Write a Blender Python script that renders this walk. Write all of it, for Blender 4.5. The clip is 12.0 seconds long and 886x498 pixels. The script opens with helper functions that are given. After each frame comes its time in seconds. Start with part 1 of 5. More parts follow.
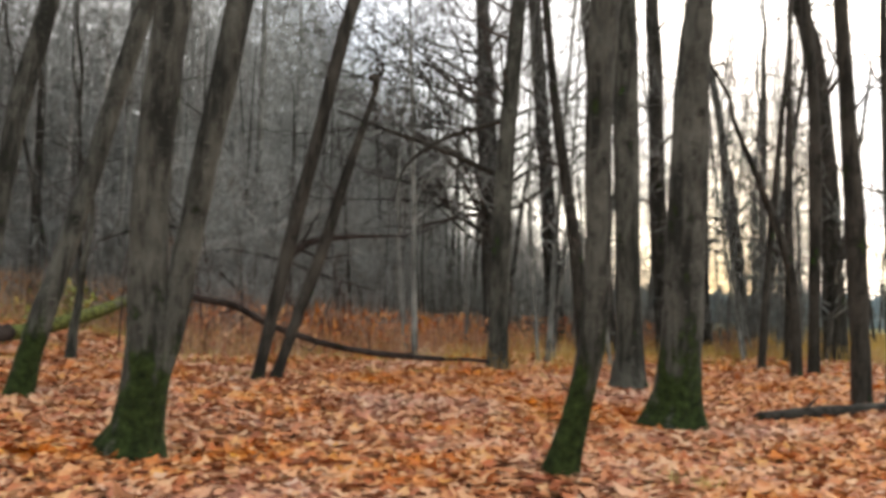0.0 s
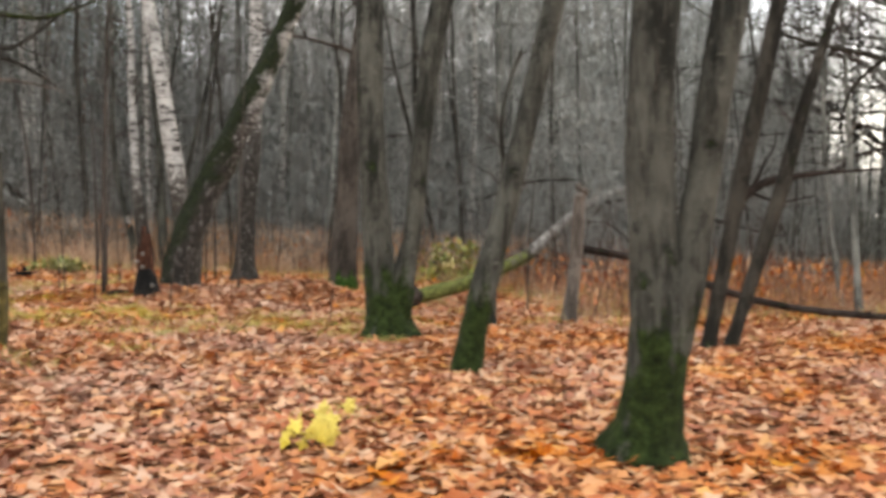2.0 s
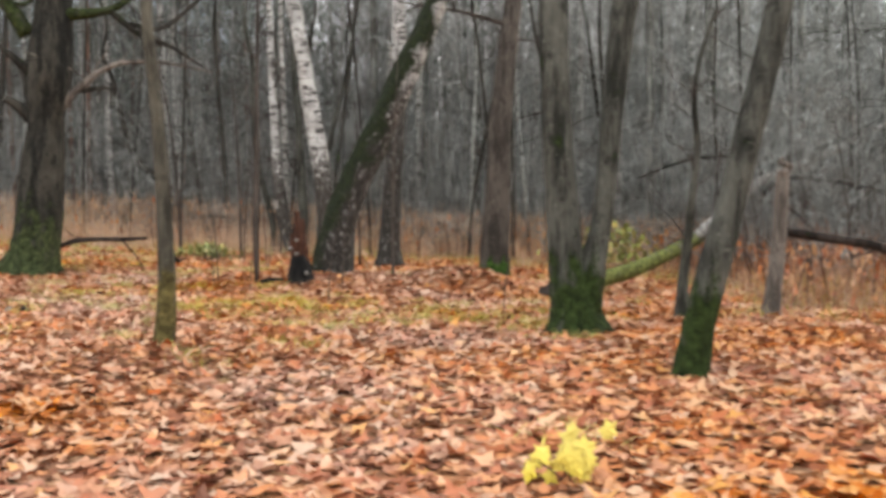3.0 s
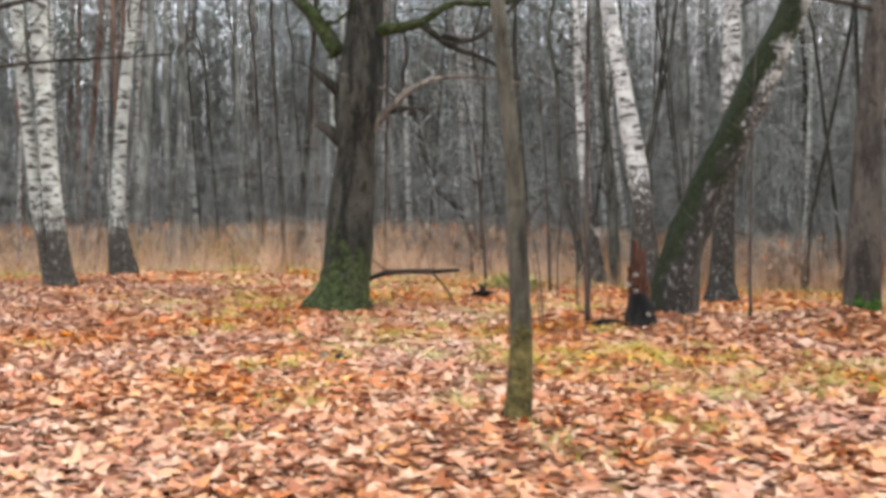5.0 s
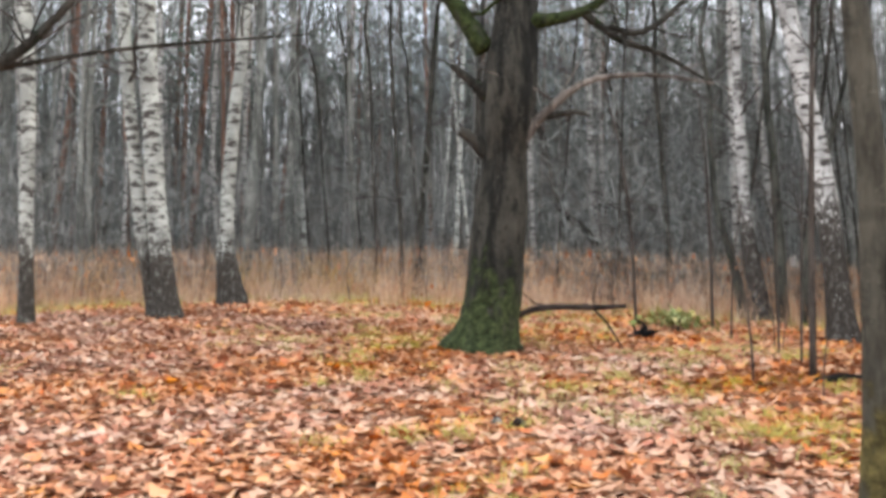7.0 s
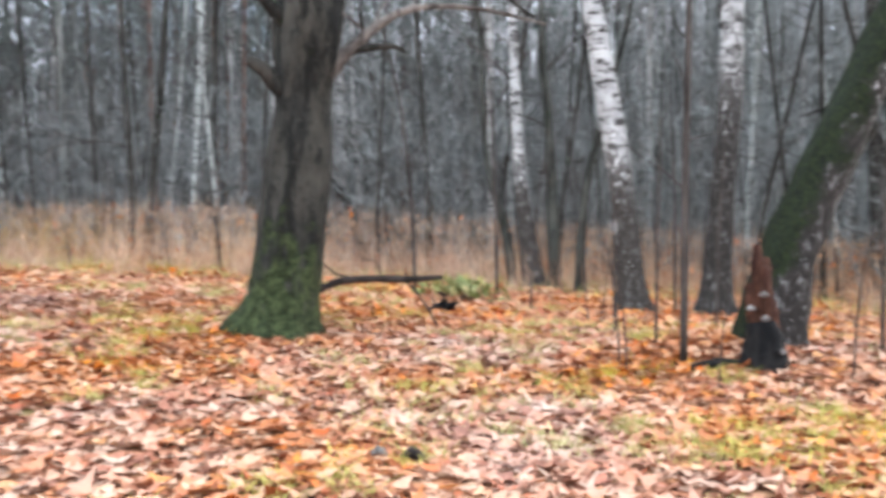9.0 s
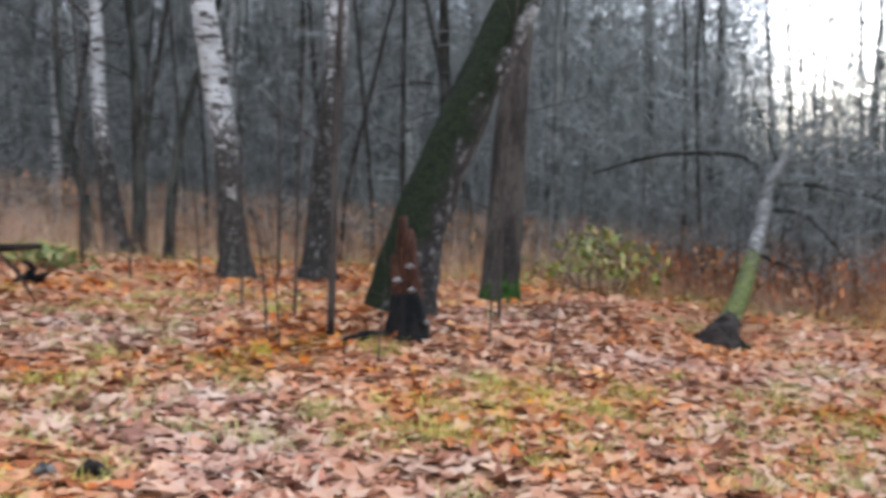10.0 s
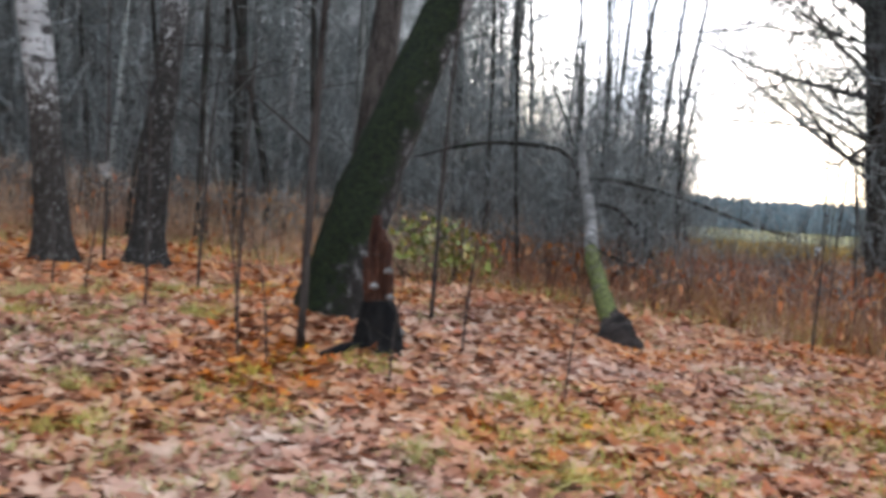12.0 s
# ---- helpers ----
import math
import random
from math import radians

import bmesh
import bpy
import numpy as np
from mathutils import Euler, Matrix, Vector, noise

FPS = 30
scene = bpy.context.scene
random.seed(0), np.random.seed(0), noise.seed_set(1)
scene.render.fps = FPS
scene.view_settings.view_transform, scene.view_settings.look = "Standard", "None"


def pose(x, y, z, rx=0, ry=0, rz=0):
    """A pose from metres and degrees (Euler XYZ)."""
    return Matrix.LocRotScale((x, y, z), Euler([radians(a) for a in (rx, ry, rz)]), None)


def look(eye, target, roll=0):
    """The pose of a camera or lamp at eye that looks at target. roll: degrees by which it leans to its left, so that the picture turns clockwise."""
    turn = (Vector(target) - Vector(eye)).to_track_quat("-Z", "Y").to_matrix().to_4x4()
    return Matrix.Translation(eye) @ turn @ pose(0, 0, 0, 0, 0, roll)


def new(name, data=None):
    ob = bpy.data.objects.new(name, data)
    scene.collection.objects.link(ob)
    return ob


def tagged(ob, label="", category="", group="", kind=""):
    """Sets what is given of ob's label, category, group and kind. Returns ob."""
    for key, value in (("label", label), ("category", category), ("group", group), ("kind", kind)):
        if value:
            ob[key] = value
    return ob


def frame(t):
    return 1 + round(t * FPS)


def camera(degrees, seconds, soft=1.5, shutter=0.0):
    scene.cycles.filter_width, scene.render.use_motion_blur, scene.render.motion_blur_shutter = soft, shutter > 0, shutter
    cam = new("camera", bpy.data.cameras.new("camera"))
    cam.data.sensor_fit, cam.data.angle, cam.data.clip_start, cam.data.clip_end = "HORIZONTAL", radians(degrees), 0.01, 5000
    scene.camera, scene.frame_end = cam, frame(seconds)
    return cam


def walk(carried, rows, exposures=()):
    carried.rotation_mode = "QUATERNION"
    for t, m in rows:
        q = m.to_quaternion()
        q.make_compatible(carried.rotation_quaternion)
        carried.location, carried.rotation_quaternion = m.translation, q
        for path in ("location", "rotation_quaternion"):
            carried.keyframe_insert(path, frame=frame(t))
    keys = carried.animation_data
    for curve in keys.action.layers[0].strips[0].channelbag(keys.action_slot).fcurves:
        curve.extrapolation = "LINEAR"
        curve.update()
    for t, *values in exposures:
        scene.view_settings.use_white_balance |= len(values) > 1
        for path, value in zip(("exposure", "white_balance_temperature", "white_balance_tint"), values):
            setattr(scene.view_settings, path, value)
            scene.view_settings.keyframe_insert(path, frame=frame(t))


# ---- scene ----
cam = camera(50.42, 12.0, soft=3.7, shutter=0.3)
PATH = [
    (0.0, pose(0.00, 0.00, 0.87, 93.56, -1.83, 0.00)),
    (0.5, pose(-0.20, 0.30, 0.87, 92.79, 0.05, 4.71)),
    (1.0, pose(-0.50, 0.66, 0.90, 91.92, -0.58, 10.22)),
    (1.5, pose(-0.96, 1.06, 0.93, 90.87, -0.23, 15.54)),
    (2.0, pose(-1.42, 1.43, 0.92, 90.27, 0.25, 20.54)),
    (2.5, pose(-1.92, 1.78, 0.94, 89.59, 0.35, 24.74)),
    (3.0, pose(-2.53, 2.14, 0.95, 89.29, 0.58, 27.60)),
    (5.0, pose(-4.44, 3.41, 1.10, 90.86, 0.59, 44.21)),
    (5.5, pose(-5.04, 3.69, 1.13, 91.75, 1.19, 46.75)),
    (6.0, pose(-5.53, 3.75, 1.14, 92.39, 0.25, 48.73)),
    (6.5, pose(-6.03, 3.99, 1.16, 92.56, 0.04, 50.00)),
    (8.5, pose(-8.47, 5.13, 1.19, 91.73, -0.47, 41.99)),
    (9.0, pose(-8.90, 5.10, 1.32, 89.92, -0.17, 31.70)),
    (9.5, pose(-9.36, 5.14, 1.37, 88.70, -0.72, 17.77)),
    (10.0, pose(-9.87, 5.32, 1.37, 87.97, -1.36, 4.53)),
    (10.5, pose(-10.40, 5.64, 1.40, 87.40, -2.10, -6.79)),
    (11.0, pose(-10.86, 6.07, 1.37, 87.46, -1.81, -14.40)),
    (11.5, pose(-11.46, 6.19, 1.41, 87.38, -2.86, -16.88)),
    (12.0, pose(-12.21, 6.13, 1.54, 86.81, -4.00, -14.34)),
]
walk(cam, PATH, exposures=[
    (0.0, 1.18, 6900, 10), (0.5, 1.22, 6900, 10), (1.0, 1.36, 6900, 10), (1.5, 1.50, 6900, 10), (2.0, 1.66, 7000, 10), (2.5, 1.72, 6900, 10), (3.0, 1.82, 6800, 10), (5.0, 2.10, 6500, 10), (5.5, 1.74, 6800, 10),
    (6.5, 1.95, 6400, 10), (8.5, 2.08, 6300, 10), (9.0, 2.38, 5800, 10), (9.5, 1.98, 5700, 10), (10.5, 1.45, 5600, 10), (11.0, 1.22, 5600, 10), (11.5, 1.15, 5650, 10), (12.0, 1.3, 5700, 10)])

# ---- world and light: late autumn afternoon, thin bright cloud, low soft sun over the field ----
SUN_ELEV, SUN_YAW = 24, -30          # degrees; yaw to the left of +y
world = bpy.data.worlds.new("sky")
scene.world = world
world.use_nodes = True
wn, wl = world.node_tree.nodes, world.node_tree.links
sky = wn.new("ShaderNodeTexSky")
sky.sky_type, sky.sun_disc = "NISHITA", False
sky.sun_elevation, sky.sun_rotation = radians(SUN_ELEV), radians(-SUN_YAW)
sky.dust_density, sky.air_density = 1.6, 1.0
cloud = wn.new("ShaderNodeTexNoise")
cloud.inputs["Scale"].default_value, cloud.inputs["Detail"].default_value = 3.0, 6.0
cover = wn.new("ShaderNodeMapRange")
cover.inputs["From Min"].default_value, cover.inputs["From Max"].default_value = 0.34, 0.62
mixsky = wn.new("ShaderNodeMix")
mixsky.data_type = "RGBA"
mixsky.inputs[7].default_value = (9.6, 9.7, 10.0, 1)
wl.new(cloud.outputs["Fac"], cover.inputs["Value"])
wl.new(cover.outputs["Result"], mixsky.inputs[0])
wl.new(sky.outputs["Color"], mixsky.inputs[6])
wl.new(mixsky.outputs[2], wn["Background"].inputs["Color"])
wn["Background"].inputs["Strength"].default_value = 0.13
sun = new("sun", bpy.data.lights.new("sun", "SUN"))
sun.data.energy, sun.data.angle, sun.data.color = 1.0, radians(14), (1.0, 0.95, 0.88)
e, w = radians(SUN_ELEV), radians(SUN_YAW)
sun.matrix_world = look((0, 0, 30), (10 * math.sin(w) * math.cos(e), -10 * math.cos(w) * math.cos(e), 30 - 10 * math.sin(e)))

rng = np.random.default_rng(7)


# ---- the lie of the land ----
def land(x, y):
    x, y = np.asarray(x, float), np.asarray(y, float)
    u, v = (np.clip(x, -22, 1) + 5) / 10, (np.clip(y, -4, 15) - 8) / 10
    z = -0.175 - 0.249 * u + 0.379 * v + 0.156 * u * u - 0.063 * u * v - 0.172 * v * v
    z = z + 0.20 * np.exp(-((x + 11.2) ** 2 + (y - 14.3) ** 2) / 2.2)          # rise under the leaning birch
    z = z + 0.32 * np.exp(-((x + 9.0) ** 2 / 1.2 + (y - 15.4) ** 2 / 0.5))     # heap of leaves
    z = z - 0.16 * np.exp(-((x + 7.66) ** 2 + (y - 15.75) ** 2) / 1.1) - 0.08 * np.exp(-((x + 7.2) ** 2 + (y - 17.0) ** 2) / 1.6) + 0.11 * np.exp(-((x + 8.5) ** 2 + (y - 8.28) ** 2) / 0.7)
    z = z + 0.12 * np.exp(-((x - 0.8) ** 2 + (y - 6.3) ** 2) / 0.8)
    z = z + 0.025 * np.sin(1.7 * x + 0.6 * y) * np.cos(1.3 * y - 0.4 * x) + 0.012 * np.sin(4.1 * x) * np.sin(3.7 * y + 1)
    return z


def edge(x):
    """Where the leaf floor ends and the dry undergrowth begins."""
    return np.interp(x, [-34, -29, -24, -21, -19.5, -17, -15, -12, -9, -6.5, -5, -4.4, -3.3, -1, 2.8, 9],
                     [15, 13.5, 15.5, 16, 19.5, 21.5, 22.5, 23, 23, 20.5, 17.5, 15, 15.3, 17.5, 22, 25])


def wild(x, y):
    """How far a place lies inside the undergrowth, which also closes the glade on its far side."""
    return np.maximum(y - edge(x), np.minimum(-25.0 - np.asarray(x) + 0.5 * np.sin(0.9 * np.asarray(y)), np.asarray(y) - 2.0))


# ---- materials ----
def material(name, rough=0.85):
    m = bpy.data.materials.new(name)
    m.use_nodes = True
    n, l = m.node_tree.nodes, m.node_tree.links
    b = n["Principled BSDF"]
    b.inputs["Roughness"].default_value, b.inputs["Specular IOR Level"].default_value = rough, 0.12
    return m, n, l, b


def ramp(n, stops):
    r = n.new("ShaderNodeValToRGB")
    while len(r.color_ramp.elements) < len(stops):
        r.color_ramp.elements.new(0.5)
    for el, (p, c) in zip(r.color_ramp.elements, stops):
        el.position, el.color = p, (*c, 1)
    return r


def noise_tex(n, l, coord, scale, detail=5.0, stretch=None, rough=0.6):
    t = n.new("ShaderNodeTexNoise")
    t.inputs["Scale"].default_value, t.inputs["Detail"].default_value, t.inputs["Roughness"].default_value = scale, detail, rough
    if stretch:
        mp = n.new("ShaderNodeMapping")
        mp.inputs["Scale"].default_value = stretch
        l.new(coord, mp.inputs["Vector"])
        coord = mp.outputs["Vector"]
    l.new(coord, t.inputs["Vector"])
    return t.outputs["Fac"]


def blend(n, l, fac, a, b):
    m = n.new("ShaderNodeMix")
    m.data_type = "RGBA"
    for i, v in ((0, fac), (6, a), (7, b)):
        if isinstance(v, (tuple, float, int)):
            m.inputs[i].default_value = (*v, 1) if isinstance(v, tuple) else v
        else:
            l.new(v, m.inputs[i])
    return m.outputs[2]


def spread(n, l, v, a, b):
    m = n.new("ShaderNodeMapRange")
    m.inputs["From Min"].default_value, m.inputs["From Max"].default_value = a, b
    l.new(v, m.inputs["Value"])
    return m.outputs["Result"]


def math_node(n, l, op, a, b):
    m = n.new("ShaderNodeMath")
    m.operation = op
    for i, v in enumerate((a, b)):
        if isinstance(v, (float, int)):
            m.inputs[i].default_value = v
        else:
            l.new(v, m.inputs[i])
    return m.outputs[0]


def bumped(n, l, b, height, strength=0.6, dist=0.02):
    k = n.new("ShaderNodeBump")
    k.inputs["Strength"].default_value, k.inputs["Distance"].default_value = strength, dist
    l.new(height, k.inputs["Height"])
    l.new(k.outputs["Normal"], b.inputs["Normal"])


def bark(name, dark, light, moss_top=0.0, moss=(0.035, 0.075, 0.012), moss_bits=0.0, furrow=9.0, bands=0.0):
    """Grey-brown bark with upright furrows, lichen blotches and, up to moss_top metres, moss."""
    m, n, l, b = material(name, 0.9)
    co = n.new("ShaderNodeTexCoord").outputs["Object"]
    fine = noise_tex(n, l, co, furrow, 8, (3.0, 3.0, 0.55), 0.7)
    blot = noise_tex(n, l, co, 1.7, 4, (1.5, 1.5, 1.0))
    mid = noise_tex(n, l, co, 6.0, 5, (1.0, 1.0, 0.8))
    base = ramp(n, [(0.30, dark), (0.68, light)])
    l.new(fine, base.inputs["Fac"])
    col = blend(n, l, spread(n, l, blot, 0.45, 0.75), base.outputs["Color"], tuple(1.35 * a for a in light))
    col = blend(n, l, spread(n, l, mid, 0.55, 0.72), col, tuple(0.6 * a for a in dark))
    streak = noise_tex(n, l, co, 3.2, 6, (1.6, 1.6, 0.30), 0.65)
    col = blend(n, l, math_node(n, l, "MULTIPLY", spread(n, l, streak, 0.48, 0.58), 0.85), col, tuple(0.8 * a for a in dark))
    speck = noise_tex(n, l, co, 16.0, 5, (1.0, 1.0, 1.6), 0.7)
    col = blend(n, l, math_node(n, l, "MULTIPLY", spread(n, l, speck, 0.60, 0.68), 0.5), col, tuple(1.9 * a for a in light))
    if bands:
        rings = noise_tex(n, l, co, 1.0, 2, (0.4, 0.4, bands))
        col = blend(n, l, spread(n, l, rings, 0.62 - 0.015 * bands, 0.74 - 0.025 * bands), col, tuple(0.7 * a for a in dark))
    if moss_top or moss_bits:
        sep = n.new("ShaderNodeSeparateXYZ")
        l.new(co, sep.inputs[0])
        hgt = spread(n, l, sep.outputs["Z"], moss_top, moss_top * 0.15) if moss_top else 0.0
        k = math_node(n, l, "ADD", math_node(n, l, "MULTIPLY", hgt, 0.75), math_node(n, l, "MULTIPLY", math_node(n, l, "SUBTRACT", mid, 0.5), 1.6 + 2 * moss_bits))
        k = math_node(n, l, "ADD", k, math_node(n, l, "MULTIPLY", math_node(n, l, "SUBTRACT", streak, 0.5), 1.4))
        k = math_node(n, l, "ADD", k, moss_bits)
        mossy = ramp(n, [(0.36, tuple(0.22 * c for c in moss)), (0.52, tuple(0.8 * c for c in moss)), (0.66, tuple(1.5 * c for c in moss))])
        l.new(noise_tex(n, l, co, 13.0, 6, None, 0.7), mossy.inputs["Fac"])
        col = blend(n, l, spread(n, l, k, 0.34, 0.60), col, mossy.outputs["Color"])
    l.new(col, b.inputs["Base Color"])
    bumped(n, l, b, fine, 1.0, 0.05)
    return m


def birch_bark(name, rough_top, rough_dark=(0.042, 0.036, 0.029), white=(0.43, 0.415, 0.385), moss_side=0.0):
    """White birch bark with dark cross marks; black cracked bark up to about rough_top metres."""
    m, n, l, b = material(name, 0.8)
    co = n.new("ShaderNodeTexCoord").outputs["Object"]
    marks = noise_tex(n, l, co, 3.0, 5, (1.3, 1.3, 4.2), 0.65)
    soft = noise_tex(n, l, co, 3.0, 5)
    crack = noise_tex(n, l, co, 9.0, 6, (1.6, 1.6, 0.8), 0.7)
    w1 = ramp(n, [(0.40, tuple(0.6 * c for c in white)), (0.62, white)])
    l.new(soft, w1.inputs["Fac"])
    col = blend(n, l, spread(n, l, marks, 0.515, 0.575), w1.outputs["Color"], (0.05, 0.045, 0.04))
    sep = n.new("ShaderNodeSeparateXYZ")
    l.new(co, sep.inputs[0])
    k = math_node(n, l, "ADD", spread(n, l, sep.outputs["Z"], rough_top * 1.25, rough_top * 0.55), math_node(n, l, "MULTIPLY", math_node(n, l, "SUBTRACT", crack, 0.5), 3.2))
    dark = ramp(n, [(0.35, tuple(0.4 * c for c in rough_dark)), (0.54, rough_dark), (0.70, tuple(0.5 * c for c in white))])
    l.new(crack, dark.inputs["Fac"])
    col = blend(n, l, spread(n, l, k, 0.40, 0.62), col, dark.outputs["Color"])
    if moss_side:
        g = math_node(n, l, "ADD", math_node(n, l, "MULTIPLY", sep.outputs["X"], -1.0), math_node(n, l, "MULTIPLY", sep.outputs["Z"], moss_side))
        g = math_node(n, l, "ADD", g, math_node(n, l, "MULTIPLY", math_node(n, l, "SUBTRACT", soft, 0.5), 0.9))
        mossy = ramp(n, [(0.35, (0.005, 0.006, 0.004)), (0.75, (0.021, 0.029, 0.009))])
        l.new(noise_tex(n, l, co, 24.0, 4), mossy.inputs["Fac"])
        col = blend(n, l, spread(n, l, g, -0.02, 0.12), col, mossy.outputs["Color"])
    l.new(col, b.inputs["Base Color"])
    bumped(n, l, b, crack, 0.8, 0.03)
    return m


def leafy(name, stops, rough=0.65, scale_mottle=40.0, translucent=0.0):
    """Leaf or blade colours by a random value a piece, mottled."""
    m, n, l, b = material(name, rough)
    geo = n.new("ShaderNodeNewGeometry")
    r = ramp(n, stops)
    l.new(geo.outputs["Random Per Island"], r.inputs["Fac"])
    co = n.new("ShaderNodeTexCoord").outputs["Object"]
    mot = noise_tex(n, l, co, scale_mottle, 3)
    big = noise_tex(n, l, co, 0.55, 3)
    hsv = n.new("ShaderNodeHueSaturation")
    l.new(r.outputs["Color"], hsv.inputs["Color"])
    val = n.new("ShaderNodeMapRange")
    val.inputs["To Min"].default_value, val.inputs["To Max"].default_value = 0.72, 1.25
    l.new(mot, val.inputs["Value"])
    l.new(val.outputs["Result"], hsv.inputs["Value"])
    sat = n.new("ShaderNodeMapRange")
    sat.inputs["From Min"].default_value, sat.inputs["From Max"].default_value = 0.3, 0.7
    sat.inputs["To Min"].default_value, sat.inputs["To Max"].default_value = 0.75, 1.15
    l.new(big, sat.inputs["Value"])
    l.new(sat.outputs["Result"], hsv.inputs["Saturation"])
    l.new(hsv.outputs["Color"], b.inputs["Base Color"])
    if translucent:
        thin, both = n.new("ShaderNodeBsdfTranslucent"), n.new("ShaderNodeMixShader")
        both.inputs[0].default_value = translucent
        l.new(hsv.outputs["Color"], thin.inputs["Color"])
        l.new(b.outputs[0], both.inputs[1])
        l.new(thin.outputs[0], both.inputs[2])
        l.new(both.outputs[0], n["Material Output"].inputs["Surface"])
    return m


def ground_material():
    m, n, l, b = material("forest_floor", 0.95)
    co = n.new("ShaderNodeTexCoord").outputs["Object"]
    vor = n.new("ShaderNodeTexVoronoi")
    vor.inputs["Scale"].default_value = 9.0
    l.new(co, vor.inputs["Vector"])
    sepc = n.new("ShaderNodeSeparateColor")
    l.new(vor.outputs["Color"], sepc.inputs[0])
    cells = ramp(n, [(0.0, (0.16, 0.070, 0.036)), (0.3, (0.26, 0.105, 0.045)), (0.6, (0.36, 0.17, 0.08)), (0.85, (0.42, 0.25, 0.14)), (1.0, (0.14, 0.07, 0.04))])
    l.new(sepc.outputs[0], cells.inputs["Fac"])
    soil = noise_tex(n, l, co, 14.0, 6)
    col = blend(n, l, spread(n, l, soil, 0.50, 0.72), cells.outputs["Color"], (0.11, 0.055, 0.032))
    grass = noise_tex(n, l, co, 0.8, 5)
    gcol = ramp(n, [(0.3, (0.06, 0.07, 0.018)), (0.7, (0.20, 0.17, 0.05))])
    l.new(noise_tex(n, l, co, 22.0, 4), gcol.inputs["Fac"])
    col = blend(n, l, spread(n, l, grass, 0.58, 0.70), col, gcol.outputs["Color"])
    # the open field beyond the trees is yellowed grass
    sep = n.new("ShaderNodeSeparateXYZ")
    l.new(co, sep.inputs[0])
    far = math_node(n, l, "ADD", math_node(n, l, "MULTIPLY", sep.outputs["X"], 0.55), sep.outputs["Y"])
    far = math_node(n, l, "ADD", far, math_node(n, l, "MULTIPLY", grass, 5.0))
    col = blend(n, l, spread(n, l, far, 24.0, 30.0), col, gcol.outputs["Color"])
    l.new(col, b.inputs["Base Color"])
    bumped(n, l, b, sepc.outputs[1], 0.6, 0.03)
    return m


BARK_GREY = bark("bark_grey", (0.018, 0.018, 0.014), (0.090, 0.091, 0.074), moss_bits=0.05, bands=2.0)
BARK_MOSS = bark("bark_mossy_foot", (0.015, 0.015, 0.012), (0.094, 0.094, 0.077), moss_top=1.3, moss=(0.026, 0.041, 0.010), moss_bits=0.06, bands=1.6)
BARK_DARK = bark("bark_dark", (0.015, 0.014, 0.011), (0.056, 0.051, 0.041), moss_bits=0.06)
BARK_OAK = bark("bark_oak", (0.006, 0.006, 0.005), (0.050, 0.046, 0.036), moss_top=1.5, moss=(0.040, 0.051, 0.019), furrow=6.0)
BARK_BOUGH = bark("bark_mossy_bough", (0.010, 0.010, 0.008), (0.050, 0.046, 0.036), moss_top=14.0, moss=(0.036, 0.048, 0.015))
BARK_SAPLING = bark("bark_sapling", (0.026, 0.024, 0.018), (0.098, 0.090, 0.068), moss_top=1.1, moss=(0.115, 0.095, 0.034), moss_bits=0.05, furrow=12.0, bands=2.4)
BARK_LOG = bark("bark_log", (0.016, 0.012, 0.010), (0.055, 0.042, 0.034), moss_bits=0.02)
BARK_POLE = bark("bark_pole", (0.065, 0.054, 0.045), (0.21, 0.18, 0.15), moss_bits=0.0)
TWIG = bark("bark_twig", (0.030, 0.024, 0.020), (0.085, 0.070, 0.058))
# far twigs: the haze of distance is put into this pale grey
HAZY_TWIG = bark("bark_hazy_twig", (0.142, 0.147, 0.135), (0.335, 0.342, 0.315), moss_bits=0.0)
NEEDLES = leafy("pine_needles", [(0.0, (0.045, 0.065, 0.050)), (1.0, (0.10, 0.135, 0.105))])
# darker copy of the far twigs, with less haze in its colour
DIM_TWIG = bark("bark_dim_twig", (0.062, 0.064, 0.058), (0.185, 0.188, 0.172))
# far trunks: bark colour lightened to stand in for haze
HAZY_BARK = bark("bark_hazy_trunk", (0.068, 0.070, 0.061), (0.21, 0.21, 0.185), moss_bits=0.0)
PINE_BARK = bark("bark_pine", (0.075, 0.046, 0.034), (0.21, 0.120, 0.085), moss_bits=0.0)
BIRCH = birch_bark("birch_bark", 1.3, white=(0.36, 0.37, 0.33))
BIRCH_HIGH = birch_bark("birch_bark_dark_foot", 2.5)
BIRCH_MIXED = birch_bark("birch_bark_patched", 4.2, rough_dark=(0.032, 0.028, 0.023))
BIRCH_MOSS = birch_bark("birch_bark_mossy", 3.3, rough_dark=(0.028, 0.024, 0.020), moss_side=0.42)
BIRCH_FAR = birch_bark("birch_bark_far", 1.2, white=(0.46, 0.44, 0.40))
ROT = bark("rotten_wood", (0.018, 0.008, 0.006), (0.105, 0.045, 0.026))
CHAR = bark("blackened_bark", (0.005, 0.005, 0.005), (0.018, 0.016, 0.014))
MOSS_LIGHT = bark("lichen_green", (0.060, 0.060, 0.030), (0.14, 0.13, 0.09), moss_top=1.5, moss=(0.150, 0.165, 0.045), moss_bits=0.12)
PALE_WOOD = bark("pale_dead_wood", (0.14, 0.128, 0.112), (0.36, 0.34, 0.31))
FLOOR = ground_material()
LEAVES = leafy("fallen_leaves", [(0.0, (0.13, 0.048, 0.024)), (0.14, (0.27, 0.090, 0.036)), (0.34, (0.38, 0.155, 0.066)), (0.54, (0.44, 0.215, 0.115)),
                                 (0.72, (0.47, 0.275, 0.165)), (0.88, (0.50, 0.320, 0.200)), (0.94, (0.40, 0.095, 0.026)), (1.0, (0.50, 0.225, 0.055))], 0.7, translucent=0.1)
